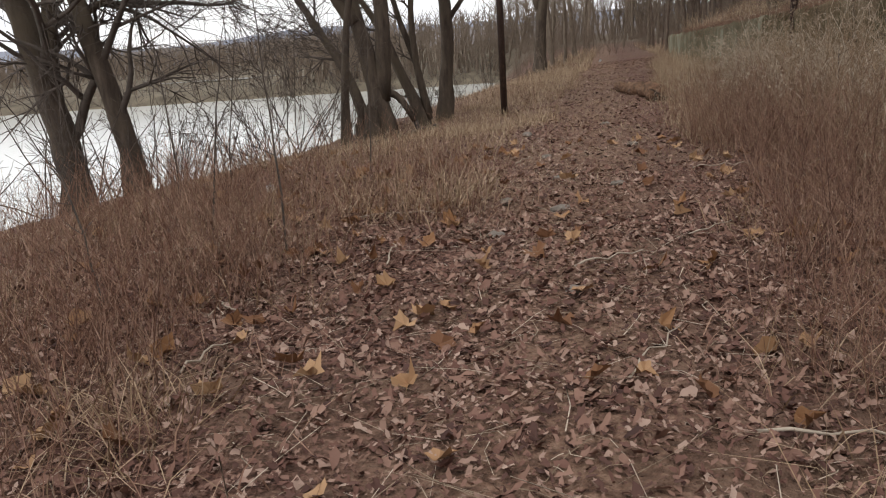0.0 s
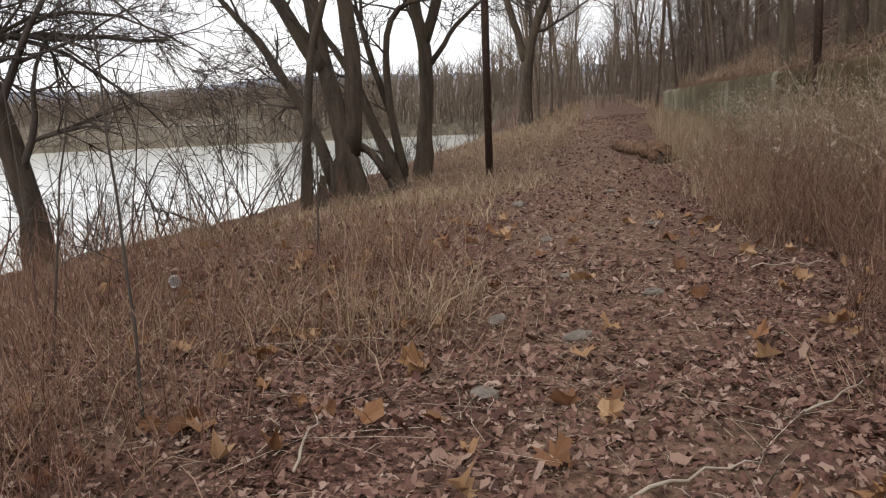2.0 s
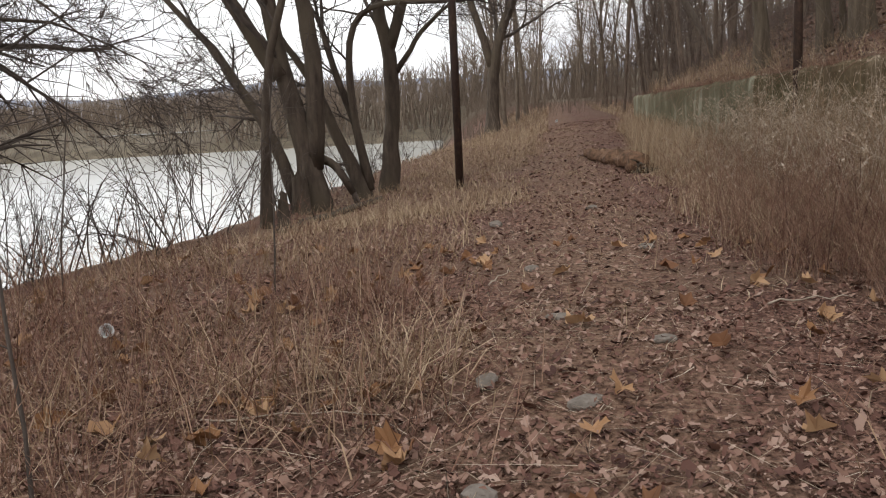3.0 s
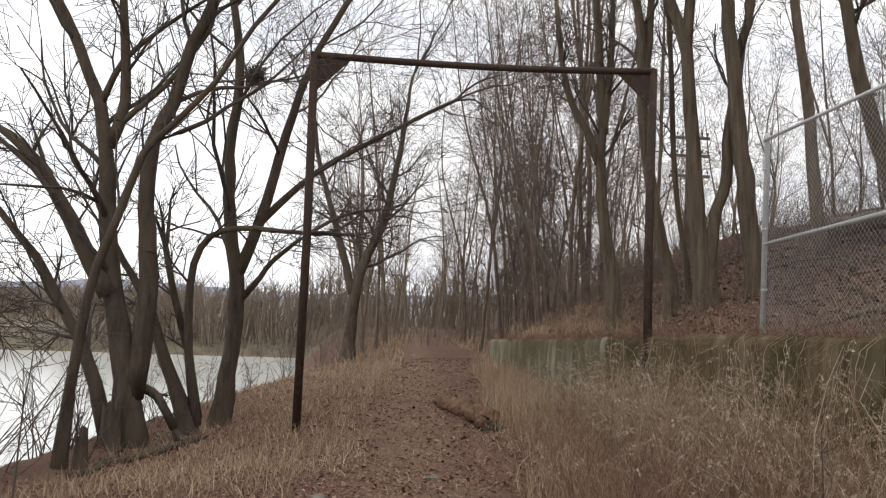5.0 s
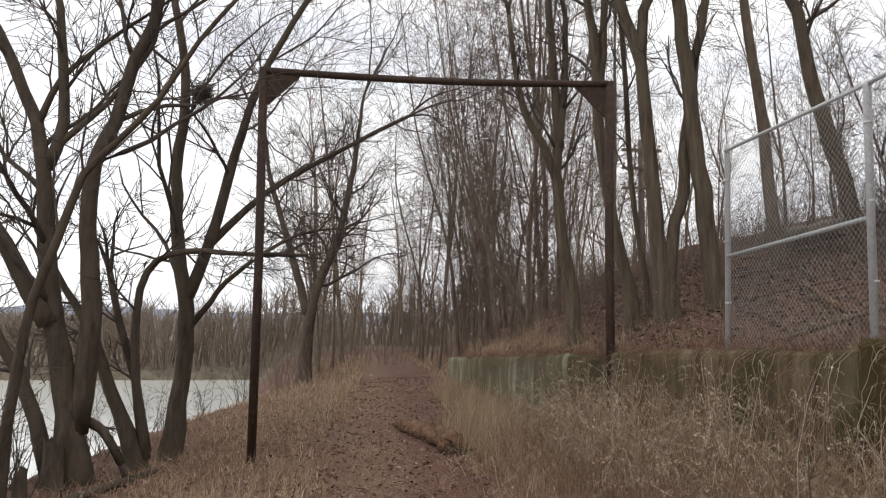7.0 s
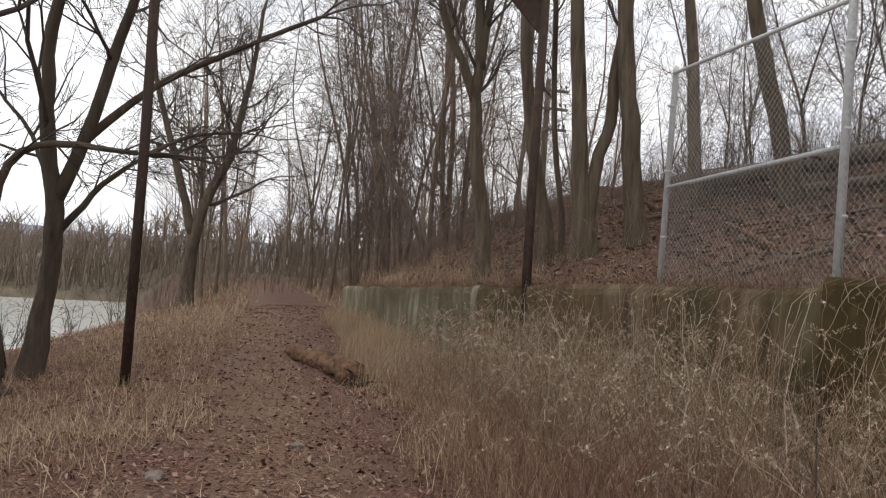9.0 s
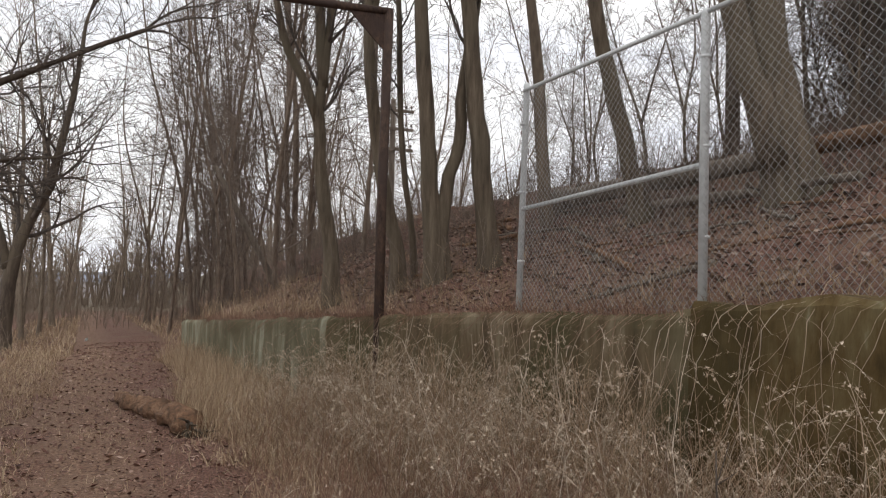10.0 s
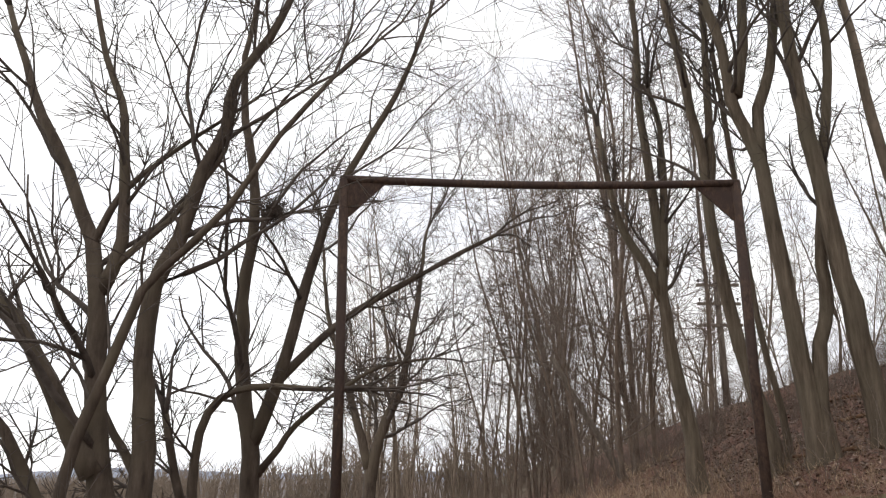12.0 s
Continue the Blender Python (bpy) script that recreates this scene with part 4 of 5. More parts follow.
blades("dry_grass", off_path(np.concatenate([scatter(3800, 2.0, 3.4, 16, 28.5, 0.18, 120), scatter(3000, 1.9, 3.3, 17, 29)]), hi=1.9), 0.25, 0.72, 0.3, 0.0035, grass_mat, "tall tan grass in front of the pale wall")
blades("dry_grass", np.concatenate([scatter(3000, -0.3, 1.9, 8.5, 33, 0.10, 260), scatter(1500, -0.2, 1.9, 8, 30)]), 0.03, 0.16, 1.0, 0.003, grass_mat, "short flattened grass tufts growing in the path")
blades("dry_grass", clear_of_wall(scatter(1500, 1.9, 2.8, 15.5, 21.5, 0.12, 60)), 0.1, 0.35, 0.7, 0.003, grass_mat, "dry grass growing round the rotten log")
blades("dry_grass", np.concatenate([scatter(2600, -4.2, -0.5, 2.6, 7.5, 0.16, 70), scatter(1700, 1.6, 3.8, 2.6, 7.5, 0.16, 50)]), 0.12, 0.42, 1.0, 0.0026, straw_mat, "sprawling straw-coloured grass among fallen leaves")


blades("dry_grass", off_path(scatter(1700, -3.4, -0.3, 6.5, 11, 0.22, 50)), 0.18, 0.52, 0.7, 0.0028, straw_mat, "clumps of bent tan grass on the river side", wind=(0.1, -0.15))


def wall_vines():
    """Thin dead vines trailing down the mossy face of the wall."""
    n = 60
    y = nrng.uniform(8, 15, n)
    wx, wt = np.array([wall_x(a) for a in y]), np.array([wall_top(a) for a in y])
    k = 9
    t = np.linspace(0, 1, k)[None, :]
    drop = nrng.uniform(0.25, 1.25, n)[:, None]
    x = wx[:, None] - 0.11 - nrng.uniform(0, 0.05, (n, 1)) * np.sin(t * 3.0) + nrng.normal(0, 0.012, (n, k))
    yy = y[:, None] + nrng.normal(0, 0.35, (n, 1)) * t + 0.05 * np.sin(t * nrng.uniform(4, 11, (n, 1)) + nrng.uniform(0, 6, (n, 1)))
    z = wt[:, None] + 0.02 - drop * t + nrng.normal(0, 0.012, (n, k))
    x[:, 0] = wx + 0.06
    return tagged(stem_mesh("wall_vines", np.stack([x, yy, z], 2), np.outer(nrng.uniform(0.0018, 0.0042, n), np.linspace(1, 0.4, k)), seed_mat), "thin pale dead vines trailing down the mossy wall", "vines", kind="stuff")


wall_vines()


def wall_fringe():
    y = np.concatenate([nrng.uniform(4, 28, 1700), np.repeat(nrng.uniform(11.5, 27, 60), 60) + nrng.normal(0, 0.2, 3600)])
    n = len(y)
    wx, wt = np.array([wall_x(a) for a in y]), np.array([wall_top(a) for a in y])
    F = np.stack([wx + nrng.uniform(0.0, 0.4, n), y, wt - 0.02], 1)
    H = nrng.uniform(0.03, 0.24, n) * np.where(y < 11.8, 0.35, 1.0)
    L = np.stack([nrng.normal(-0.9, 0.7, n), nrng.normal(0, 0.6, n)], 1)
    c = curved(F, H, L, 4, 0.45)
    return tagged(stem_mesh("wall_fringe", c[:, [0, 1, 3]], np.outer(nrng.uniform(0.002, 0.0048, n), [1, 0.8, 0.4]), weed_mat), "dead grass and moss hanging over the wall top", "grass", kind="stuff")


wall_fringe()


def bare_wall(P, share=0.5):
    """Few weeds stand close before the mossy stretch of wall."""
    return P[~((P[:, 0] > 3.4) & (P[:, 1] < 11.8) & (nrng.random(len(P)) > share))]


def weeds(name, P, h0, h1, r, twigs_each, mat, label, lean=0.3):
    n = len(P)
    F = feet(P)
    H = h0 + (h1 - h0) * nrng.random(n) ** 1.5
    L = nrng.normal(0, lean, (n, 2))
    c = curved(F, H, L, 4)
    tagged(stem_mesh(name, c[:, [0, 1, 3]] if r < 0.0029 else c, np.outer(nrng.uniform(0.7, 1.3, n) * r, [1, 0.8, 0.35] if r < 0.0029 else [1, 0.85, 0.65, 0.35]), mat), label, "weeds", kind="stuff")
    m = n * twigs_each
    idx = np.repeat(np.arange(n), twigs_each)
    f = nrng.uniform(0.25, 0.95, m)
    seg = np.minimum((f * 3).astype(int), 2)
    t = (f * 3 - seg)[:, None]
    q = c[idx, seg] * (1 - t) + c[idx, seg + 1] * t
    d = nrng.normal(0, 1, (m, 3))
    d[:, 2] = np.abs(d[:, 2]) * 0.8 + 0.6
    d /= np.linalg.norm(d, axis=1)[:, None]
    ln = (H[idx] * nrng.uniform(0.12, 0.38, m) * (1.1 - 0.5 * f))[:, None]
    bend = nrng.normal(0, 0.12, (m, 3)) * ln
    tw = np.stack([q, q + d * ln + bend], 1)
    return tagged(stem_mesh(name + "_twigs", tw, np.outer(np.full(m, r * 0.6), [1, 0.5]), mat), label + ", fine side twigs", "weeds", kind="stuff")


weeds("red_weeds", bare_wall(off_path(np.concatenate([scatter(800, 1.8, 3.3, 7.5, 11.5), scatter(2500, 1.7, 4.5, 2.6, 13, 0.35, 120), scatter(1500, 1.6, 4.5, 2.6, 17)]), hi=1.85), 0.4), 0.2, 0.95, 0.0027, 6, weed_mat, "thicket of dry red-brown weed stems beside the path", 0.42)
weeds("red_weeds", off_path(np.concatenate([scatter(420, -3.2, -0.5, 2.8, 6.2, 0.3, 40), scatter(330, 1.7, 3.6, 2.8, 6.2, 0.3, 30)]), lo=-0.6, hi=1.7), 0.25, 0.8, 0.0026, 7, weed_mat, "loose dry red-brown stems standing in fallen leaves", 0.5)
weeds("red_weeds", off_path(np.concatenate([scatter(1900, -4.5, -0.7, 3.2, 9.2, 0.35, 90), scatter(900, -4.8, -0.6, 3, 11)]), lo=-0.6), 0.15, 0.7, 0.0025, 6, weed_mat, "dry red-brown weed stems on the river side")
weeds("brown_weeds", bare_wall(off_path(np.concatenate([scatter(500, 3.0, 4.55, 4.2, 10.5), scatter(800, 3.2, 4.6, 10.5, 18)]), hi=2.4)), 0.6, 1.45, 0.0028, 8, straw_mat, "tall dead tan weeds crowding the wall", 0.5)
weeds("brown_weeds", bare_wall(clear_of_log(off_path(np.concatenate([scatter(1600, 2.8, 4.5, 7, 17.5, 0.35, 60), scatter(1000, 2.8, 4.6, 6, 20)]), hi=2.2))), 0.4, 1.2, 0.0028, 7, straw_mat, "tangle of tall dead brown weeds against the wall", 0.55)
weeds("wall_top_weeds", np.concatenate([scatter(700, 4.95, 5.9, 5, 15.5), scatter(600, 3.6, 6.0, 15.8, 28)]), 0.10, 0.4, 0.0028, 6, straw_mat, "low dead weeds along the wall top", 0.6)
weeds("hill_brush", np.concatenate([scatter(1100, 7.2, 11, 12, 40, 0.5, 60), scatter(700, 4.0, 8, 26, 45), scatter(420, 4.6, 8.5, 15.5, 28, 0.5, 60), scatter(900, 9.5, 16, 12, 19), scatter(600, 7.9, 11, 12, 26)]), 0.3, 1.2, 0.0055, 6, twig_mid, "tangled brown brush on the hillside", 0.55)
weeds("far_bank_reeds", np.concatenate([scatter(1700, -150, -4, 87, 128), scatter(700, -110, -6, 85, 94)]), 0.6, 2.2, 0.03, 3, twig_far_haze, "brown brush on the far river bank")
weeds("wood_brush", np.concatenate([scatter(900, -1.5, 12, 44, 75), scatter(60, -2.6, -1.2, 30, 46), scatter(500, -6, -1, 55, 93)]), 0.5, 2.4, 0.010, 7, twig_far_haze, "brown undergrowth at the edge of the woods")


def seed_weeds():
    """Dead stalks that arch over and branch, with fluffy seed heads strung along the tips."""
    P = bare_wall(off_path(np.concatenate([scatter(520, 2.9, 4.5, 9.0, 17.5, 0.35, 60), scatter(230, 2.7, 4.5, 6.0, 18)]), hi=2.2), 0.6)
    n = len(P)
    F = feet(P)
    H = nrng.uniform(0.7, 1.65, n)
    c = curved(F, H, nrng.normal(0, 0.42, (n, 2)), 6, 0.6)
    tagged(stem_mesh("seed_weed_stalks", c, np.outer(nrng.uniform(0.8, 1.25, n) * 0.0032, [1, 0.95, 0.85, 0.7, 0.6, 0.4]), seed_mat), "tall dead weed stalks below the wall", "weeds", kind="stuff")
    m = 7
    idx = np.repeat(np.arange(n), m)
    f = nrng.uniform(0.4, 1.0, n * m)
    s = np.minimum((f * 5).astype(int), 4)
    t = (f * 5 - s)[:, None]
    q = c[idx, s] * (1 - t) + c[idx, s + 1] * t
    d = nrng.normal(0, 1, (n * m, 3))
    d[:, 2] = np.abs(d[:, 2]) * 0.5 + 0.15
    d /= np.linalg.norm(d, axis=1)[:, None]
    ln = nrng.uniform(0.08, 0.34, n * m)[:, None]
    k = np.linspace(0, 1, 4)[None, :, None]
    sag = np.zeros((n * m, 1, 3))
    sag[:, 0, 2] = -0.55 * ln[:, 0]
    spray = q[:, None, :] + (d * ln)[:, None, :] * k + sag * k ** 2
    tagged(stem_mesh("seed_weed_sprays", spray, np.outer(np.full(n * m, 0.0021), [1, 0.9, 0.75, 0.5]), seed_mat), "arching side sprays of the dead weeds", "weeds", kind="stuff")
    plumed = np.flatnonzero(nrng.random(n * m) < 0.75)
    h = 20
    w = np.repeat(plumed, h)
    u = 1.05 - 0.7 * nrng.random(len(w))[:, None] ** 1.3
    c2 = q[w] + d[w] * ln[w] * u + sag[w, 0] * u ** 2 + nrng.normal(0, 0.006, (len(w), 3))
    a = nrng.normal(0, 1, (len(w), 3, 3))
    a /= np.linalg.norm(a, axis=2)[:, :, None]
    v = (c2[:, None, :] + a * nrng.uniform(0.005, 0.013, (len(w), 1, 1))).reshape(-1, 3)
    return tagged(array_mesh("seed_heads", v, np.arange(len(v)).reshape(-1, 3), seed_mat), "pale fluffy seed heads of dead weeds", "weeds", kind="stuff")


seed_weeds()


def canes():
    P = off_path(scatter(110, 2.7, 4.55, 5.5, 16), hi=2.4)
    n = len(P)
    F = feet(P)
    H = nrng.uniform(0.9, 1.7, n)
    L = nrng.normal(0, 0.75, (n, 2)) + np.array([-0.2, 0.1])
    return tagged(stem_mesh("bramble_canes", curved(F, H, L, 9, 0.55), np.outer(nrng.uniform(0.0028, 0.0048, n), np.linspace(1, 0.5, 9)), seed_mat), "pale arching bramble canes in front of the wall", "bramble", kind="stuff")


canes()


def litter(name, P, s0, s1, label, mat=leaf_mat, tip=0.45, fine=False):
    n = len(P)
    z = ground_z(P)
    a = nrng.uniform(0, math.tau, n)
    s = s0 + (s1 - s0) * nrng.random(n) ** 2.2
    tilt = nrng.normal(0, tip, (n, 2))
    shape = np.array([[-0.95, 0.1, 0.1], [0.1, 0.62, 0.3], [1.0, -0.05, 0.15], [0.0, -0.6, 0.3], [0, 0, 0]])
    tris = np.array([[0, 4, 1], [1, 4, 2], [2, 4, 3], [3, 4, 0]])
    if fine:
        shape = np.array([[-1.0, 0, 0.05], [-0.6, 0.42, 0.3], [-0.1, 0.38, 0.15], [0.3, 0.68, 0.35], [0.62, 0.3, 0.2], [1.0, 0.0, 0.25], [0.45, -0.5, 0.3], [-0.15, -0.42, 0.12], [-0.55, -0.5, 0.3], [0, 0, 0]])
        tris = np.array([[9, k, (k + 1) % 9] for k in range(9)])
    nv = len(shape)
    lo = shape[None] * s[:, None, None] * np.concatenate([np.ones((n, nv, 1)), nrng.uniform(0.5, 1.2, (n, 1, 1)) * np.ones((n, nv, 1)), nrng.uniform(-0.6, 1.6, (n, 1, 1)) * np.ones((n, nv, 1))], 2)
    lo = lo + nrng.normal(0, 0.10 if fine else 0.17, lo.shape) * s[:, None, None]
    x = lo[:, :, 0] * np.cos(a)[:, None] - lo[:, :, 1] * np.sin(a)[:, None]
    y = lo[:, :, 0] * np.sin(a)[:, None] + lo[:, :, 1] * np.cos(a)[:, None]
    zz = lo[:, :, 2] + x * tilt[:, :1] + y * tilt[:, 1:]
    v = np.stack([P[:, :1] + x, P[:, 1:] + y, z[:, None] + 0.008 + nrng.uniform(0, 0.02, (n, 1)) + zz], 2).reshape(-1, 3)
    b_ = (np.arange(n) * nv)[:, None, None]
    f = (b_ + tris[None]).reshape(-1, 3)
    return tagged(array_mesh(name, v, f, mat), label, "leaves", kind="stuff")


litter("leaf_litter", clear_of_wall(np.concatenate([scatter(20000, -2.6, 3.0, 2.8, 7.4), scatter(4500, -3.2, 3.4, 7.4, 9.5)])), 0.009, 0.036, "crumpled brown fallen leaves covering the trodden path", fine=True)
litter("leaf_litter", clear_of_wall(scatter(46000, -3.4, 3.6, 2.6, 9)), 0.006, 0.022, "broken leaf fragments between the fallen leaves")
litter("leaf_litter", clear_of_wall(scatter(24000, -4.3, 4.2, 9, 15)), 0.007, 0.034, "brown fallen leaves in the middle of the path", tip=0.3)
litter("leaf_litter", clear_of_wall(scatter(22000, -3.6, 4.0, 15, 34)), 0.012, 0.045, "brown fallen leaves further along the path", tip=0.2)
litter("leaf_litter", clear_of_wall(np.concatenate([scatter(17000, 4.9, 10, 2, 34), scatter(9000, 4.0, 8.5, 12, 28)])), 0.018, 0.055, "grey-brown fallen leaves on the hillside", hill_leaf_mat, 0.25)


def twig_litter():
    P = clear_of_wall(np.concatenate([scatter(4200, -4.2, 4.2, 2.3, 12), scatter(1500, 5, 9.5, 5, 26)]))
    n = len(P)
    F = np.concatenate([P, (ground_z(P) + 0.02)[:, None]], 1)
    a = nrng.uniform(0, math.tau, n)
    ln = 0.03 + 0.3 * nrng.random(n) ** 2.5
    d = np.stack([np.cos(a), np.sin(a), nrng.normal(0, 0.12, n)], 1) * ln[:, None]
    mid = F + nrng.normal(0, 0.02, F.shape)
    mid[:, 2] = F[:, 2] + 0.008
    return tagged(stem_mesh("fallen_twigs", np.stack([F - d, mid, F + d], 1), np.outer(nrng.uniform(0.0011, 0.0032, n), [1, 0.9, 0.6]), seed_mat), "thin dead twigs and straw among the leaves", "twigs", kind="stuff")


twig_litter()


# ---- shrubs on the bank ----
def shrub(seed, n, h, spread, droop):
    r_ = random.Random(seed)
    root = new("bank_shrub")
    for _ in range(n):
        T = F = Tubes()
        d = Vector((r_.gauss(0, spread), r_.gauss(0, spread), 1)).normalized()
        ln = h * r_.uniform(0.5, 1.1)
        p = Vector((r_.gauss(0, 0.16), r_.gauss(0, 0.22), -0.2))
        pts = [p]
        for k in range(6):
            d = (d + unit(r_) * 0.13 + Vector((0, 0, -droop * k / 6))).normalized()
            pts.append(pts[-1] + d * ln / 6)
        T.add(pts, [0.009 * (1 - 0.75 * k / 6) + 0.0015 for k in range(7)], 4)
        for k in range(6):
            i = r_.randrange(2, 7)
            twig(F, pts[i], (d + unit(r_) * 0.9).normalized(), ln * r_.uniform(0.1, 0.3), 0.004, 1, r_, 0.05, 0.0025, 3)
        T.to("stem", twig_mat, root)
    return tagged(root, "leafless dark shrub of thin arching stems on the bank", "shrub", "shrubs on the river bank")


shrubs = [shrub(300 + k, 12 + 3 * k, 1.25 + 0.3 * k, 0.30 + 0.06 * k, 0.12) for k in range(4)]
r_ = random.Random(9)
spots = [(edge_x(y) + r_.uniform(-0.5, 0.35), y) for y in [8.2, 8.9, 9.5, 10.2, 10.9, 11.5, 12.1, 12.6, 13.2, 13.8, 14.4, 15.0, 16.6, 17.4, 19.8, 23.6, 25.0, 27.0, 29.5]]
for i, (x, y) in enumerate(spots):
    m = pose(x, y, height(x, y), 0, 0, r_.uniform(0, 360)) @ Matrix.Scale(r_.uniform(0.75, 1.2), 4)
    if i < 4:
        shrubs[i].matrix_basis = m
    else:
        copy_thing(shrubs[i % 4], m)


def lone_stem(x, y, h, lean, seed):
    r_ = random.Random(seed)
    root = new("sapling")
    root.location = (x, y, height(x, y))
    T, F = Tubes(), Tubes()
    pts = [Vector((lean[0] * (k / 8) ** 1.4 + r_.uniform(-0.012, 0.012), lean[1] * (k / 8), -0.1 + (h + 0.1) * k / 8)) for k in range(9)]
    T.add(pts, [0.0085 - 0.0007 * k for k in range(9)], 5)
    for k in range(10):
        i = r_.randrange(3, 9)
        twig(F, pts[i], Vector((r_.gauss(0, 1), r_.gauss(0, 1), 0.8)).normalized(), h * r_.uniform(0.08, 0.22), 0.0035, 1, r_, 0.03, 0.0018, 3)
    T.to("trunk", twig_mat, root)
    F.to("crown", twig_mat, root)
    return tagged(root, "thin bare brown sapling growing out of the leaves", "sapling")


for k, (x, y, h, lx, ly) in enumerate([(-1.09, 6.3, 1.9, -0.1, 0.1), (-1.9, 6.9, 1.5, 0.25, 0.1), (-2.6, 7.8, 1.9, -0.2, 0.2), (-1.45, 9.6, 1.4, 0.05, 0.1), (-2.9, 9.4, 1.7, 0.3, 0),
                                       (2.5, 6.2, 0.95, 0.15, 0.1), (2.9, 7.4, 1.1, -0.1, 0.2), (3.3, 8.6, 1.2, -0.25, 0), (3.6, 6.6, 1.1, 0.2, 0.1), (-1.7, 5.2, 1.2, -0.35, 0.15), (3.05, 9.9, 1.0, 0.02, 0.05)]):
    lone_stem(x, y, h, (lx, ly), 400 + k)


# ---- single things on the ground ----
def maple_leaf_mesh(seed):
    r_ = random.Random(seed)
    bm = bmesh.new()
    outline = []
    for ang, rad in ((-90, 0.3), (-55, 0.72), (-35, 0.62), (-8, 0.98), (10, 0.76), (32, 0.95), (58, 0.74), (90, 1.1)):
        outline.append((math.radians(ang), rad * r_.uniform(0.85, 1.12)))
    left = [(math.pi - a, q * r_.uniform(0.85, 1.1)) for a, q in reversed(outline[1:-1])]
    ring = []
    for a, q in outline + left:
        x, y = math.cos(a) * q, math.sin(a) * q
        ring.append(bm.verts.new((x * 0.07, y * 0.07, 0.034 * q * q * r_.uniform(-0.3, 1.5) + 0.025 * abs(x))))
    c = bm.verts.new((0, 0, 0))
    for i in range(len(ring)):
        bm.faces.new((c, ring[i], ring[(i + 1) % len(ring)]))
    st = [bm.verts.new(p) for p in ((-0.0015, -0.015, 0.002), (0.0015, -0.015, 0.002), (0.004, -0.085, 0.012))]
    bm.faces.new(st)
    me = bpy.data.meshes.new("maple_leaf")
    bm.to_mesh(me)
    bm.free()
    me.materials.append(maple_mat)
    return me


leaf_meshes = [maple_leaf_mesh(k) for k in range(8)]
r_ = random.Random(31)
count = 0
while count < 290:
    x, y = r_.uniform(-3.8, 3.6), 2.8 + 8.5 * r_.random() ** 1.2
    if r_.random() < 0.45:
        x = r_.choice((-1.4, -0.8, -0.4, 2.0, 2.6)) + r_.gauss(0, 0.3)
    ob = new("maple_leaf", leaf_meshes[count % 8])
    ob.parent = ground
    ob.matrix_basis = pose(x, y, height(x, y) + 0.028, r_.gauss(0, 24), r_.gauss(0, 24), r_.uniform(0, 360)) @ Matrix.Diagonal((r_.uniform(0.55, 1.2), r_.uniform(0.7, 1.25), r_.uniform(0.6, 1.6), 1))
    count += 1


def stick(x, y, length, turn, r, seed):
    r_ = random.Random(seed)
    T = Tubes()
    n = 7
    pts = [Vector(((k / n - 0.5) * length, r_.uniform(-0.02, 0.02) * length * 2, 0.012 + 0.03 * r_.random() * (0 < k < n))) for k in range(n + 1)]
    T.add(pts, [r * (1.1 - 0.7 * k / n) for k in range(n + 1)], 6, 0.15, r_)
    if length > 0.5:
        T.add([pts[4], pts[4] + Vector((0.1, 0.08, 0.02)) * length], [r * 0.6, r * 0.25], 4)
    ob = T.to("stick", stick_mat)
    ob.matrix_basis = pose(x, y, height(x, y) + 0.02, 0, 0, turn)
    return tagged(ob, "pale dead stick lying on the leaves", "stick", "fallen sticks")


for k, (x, y, ln, turn, r) in enumerate([(-0.35, 6.1, 0.5, 100, 0.006), (-1.0, 5.2, 0.45, 130, 0.005), (1.75, 3.9, 0.8, -8, 0.006), (1.1, 4.6, 0.6, 65, 0.005), (-0.75, 4.5, 0.4, 80, 0.006), (0.95, 5.9, 0.5, 30, 0.006),
                                         (1.6, 6.7, 0.55, 45, 0.005), (-1.8, 6.3, 0.6, 20, 0.006), (2.3, 5.2, 0.7, 120, 0.006), (-0.6, 7.3, 0.8, 5, 0.004), (0.1, 9.8, 0.4, 70, 0.006), (1.9, 9.0, 0.5, 10, 0.006)]):
    stick(x, y, ln, turn, r, 500 + k)


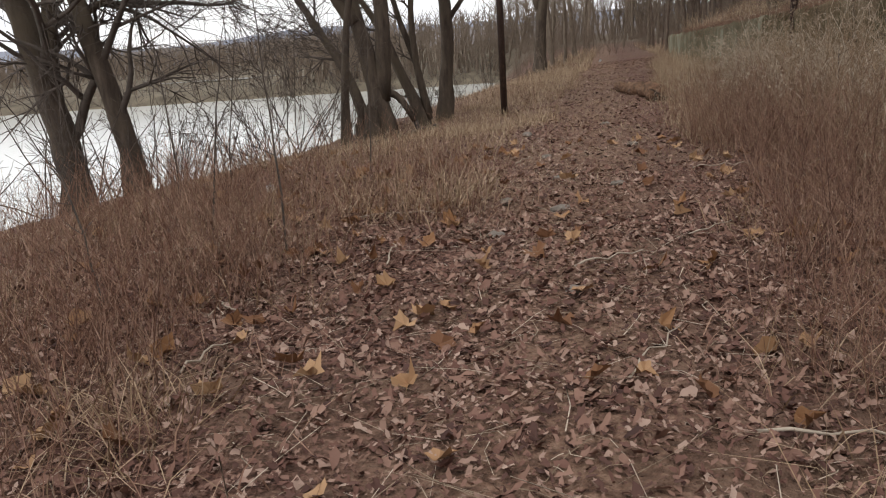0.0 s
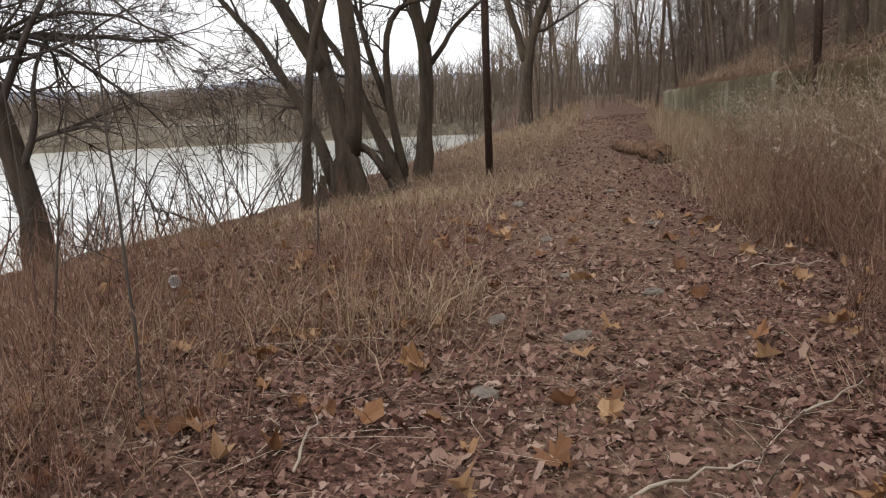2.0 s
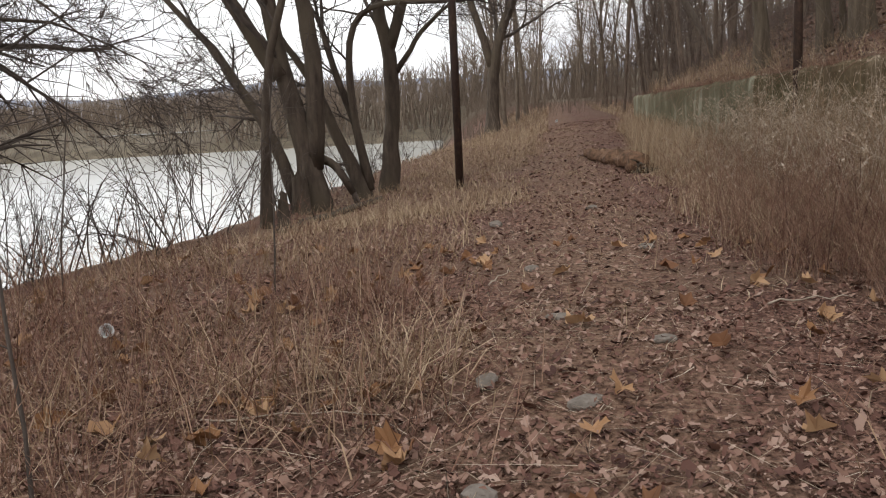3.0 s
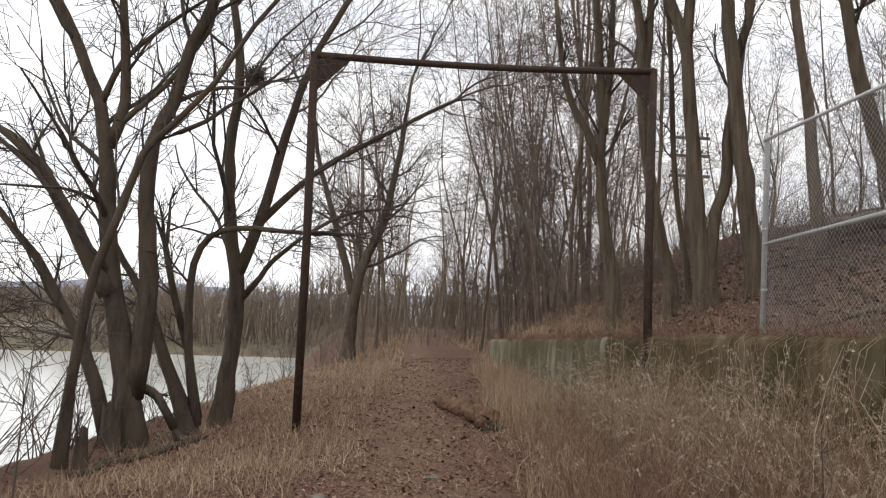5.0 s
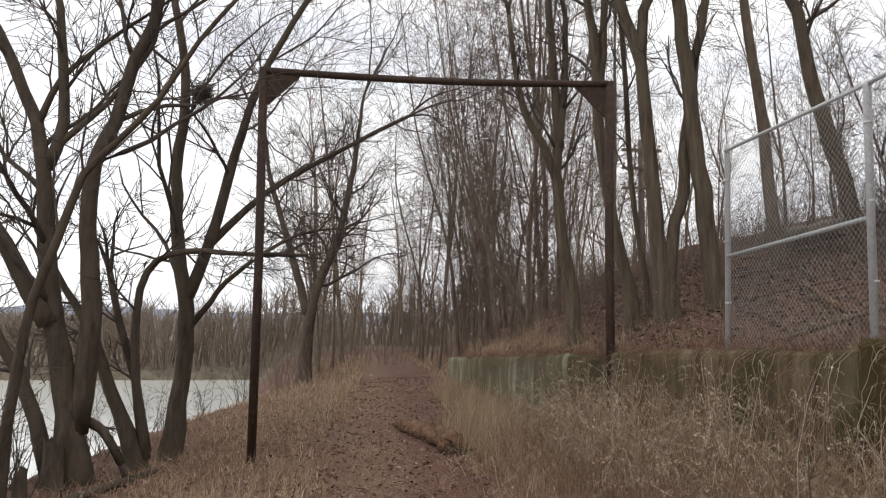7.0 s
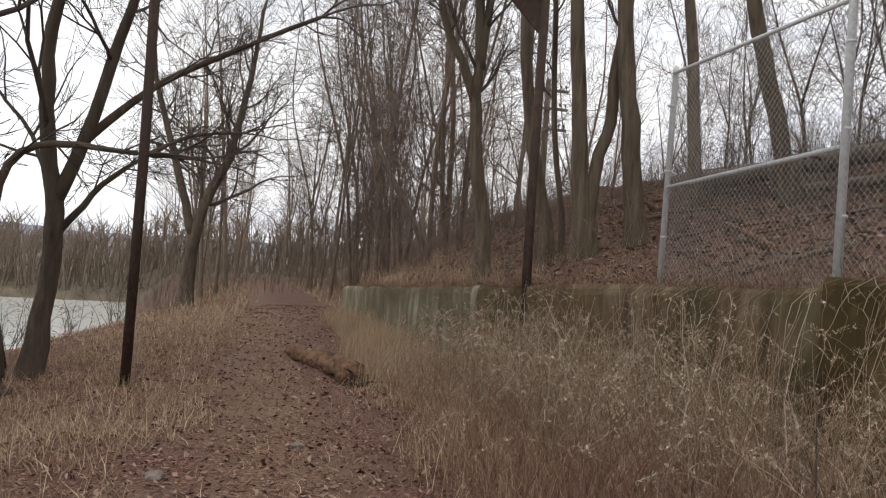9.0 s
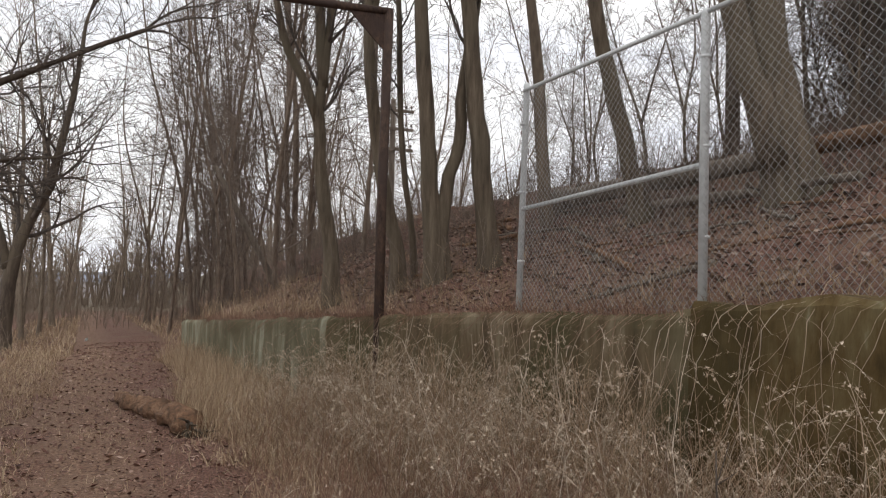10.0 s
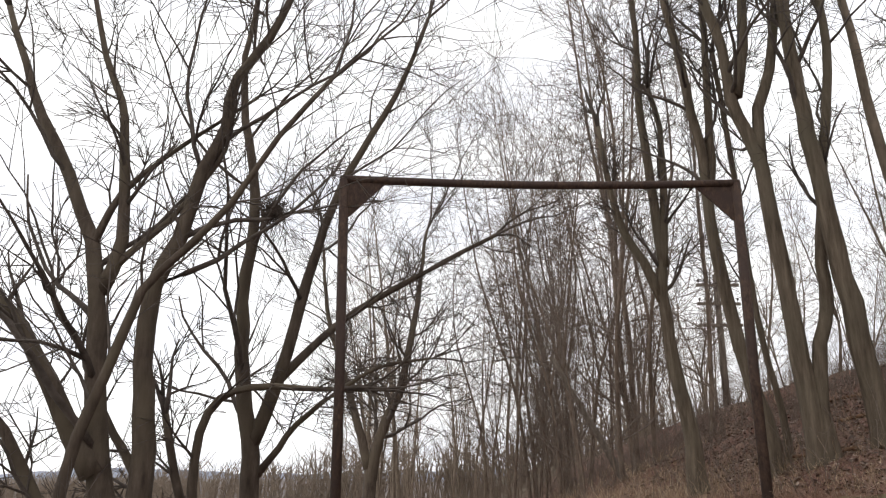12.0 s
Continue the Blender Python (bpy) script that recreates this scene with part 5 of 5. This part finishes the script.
def stone(x, y, a, c, h, seed):
    bm = bmesh.new()
    bmesh.ops.create_icosphere(bm, subdivisions=2, radius=1)
    for v in bm.verts:
        k = 1 + 0.25 * noise.noise(v.co * 1.7 + Vector((seed, 0, 0)))
        v.co = Vector((v.co.x * a * k, v.co.y * c * k, v.co.z * h * k))
    me = bpy.data.meshes.new("stone")
    bm.to_mesh(me)
    bm.free()
    me.materials.append(stone_mat)
    ob = new("stone", me)
    ob.matrix_basis = pose(x, y, height(x, y) + h * 0.3, 0, 0, seed * 40)
    return tagged(ob, "flat grey stone half buried in the path", "stone", "stones in the path")


for k, (x, y, a, c, h) in enumerate([(0.58, 7.55, 0.10, 0.05, 0.03), (0.15, 7.75, 0.09, 0.05, 0.03), (0.2, 6.7, 0.08, 0.06, 0.03), (0.5, 8.9, 0.09, 0.06, 0.03), (1.0, 8.3, 0.07, 0.05, 0.025), (0.3, 10.2, 0.08, 0.05, 0.03),
                                     (0.75, 5.4, 0.06, 0.05, 0.02), (-0.1, 12.4, 0.07, 0.07, 0.05), (1.2, 10.9, 0.07, 0.06, 0.03), (0.9, 13.6, 0.08, 0.06, 0.04)]):
    stone(x, y, a, c, h, k + 1)


def paper_cup(x, y):
    bm = bmesh.new()
    rows = []
    for t, r in ((0, 0.030), (0.02, 0.031), (0.09, 0.040), (0.10, 0.043), (0.10, 0.037), (0.01, 0.027)):
        rows.append([bm.verts.new((math.cos(a) * r, math.sin(a) * r, t)) for a in (math.tau * k / 16 for k in range(16))])
    for i in range(5):
        for k in range(16):
            bm.faces.new((rows[i][k], rows[i][(k + 1) % 16], rows[i + 1][(k + 1) % 16], rows[i + 1][k]))
    bm.faces.new(list(reversed(rows[0])))
    bm.faces.new(rows[-1])
    me = bpy.data.meshes.new("cup")
    bm.to_mesh(me)
    bm.free()
    me.materials.append(white_litter)
    ob = new("cup", me)
    ob.matrix_basis = pose(x, y, height(x, y) + 0.045, 70, 0, 20)
    return tagged(ob, "discarded white plastic cup lying in the weeds", "cup")


paper_cup(-2.15, 8.65)
paper_cup(0.7, 35.8)
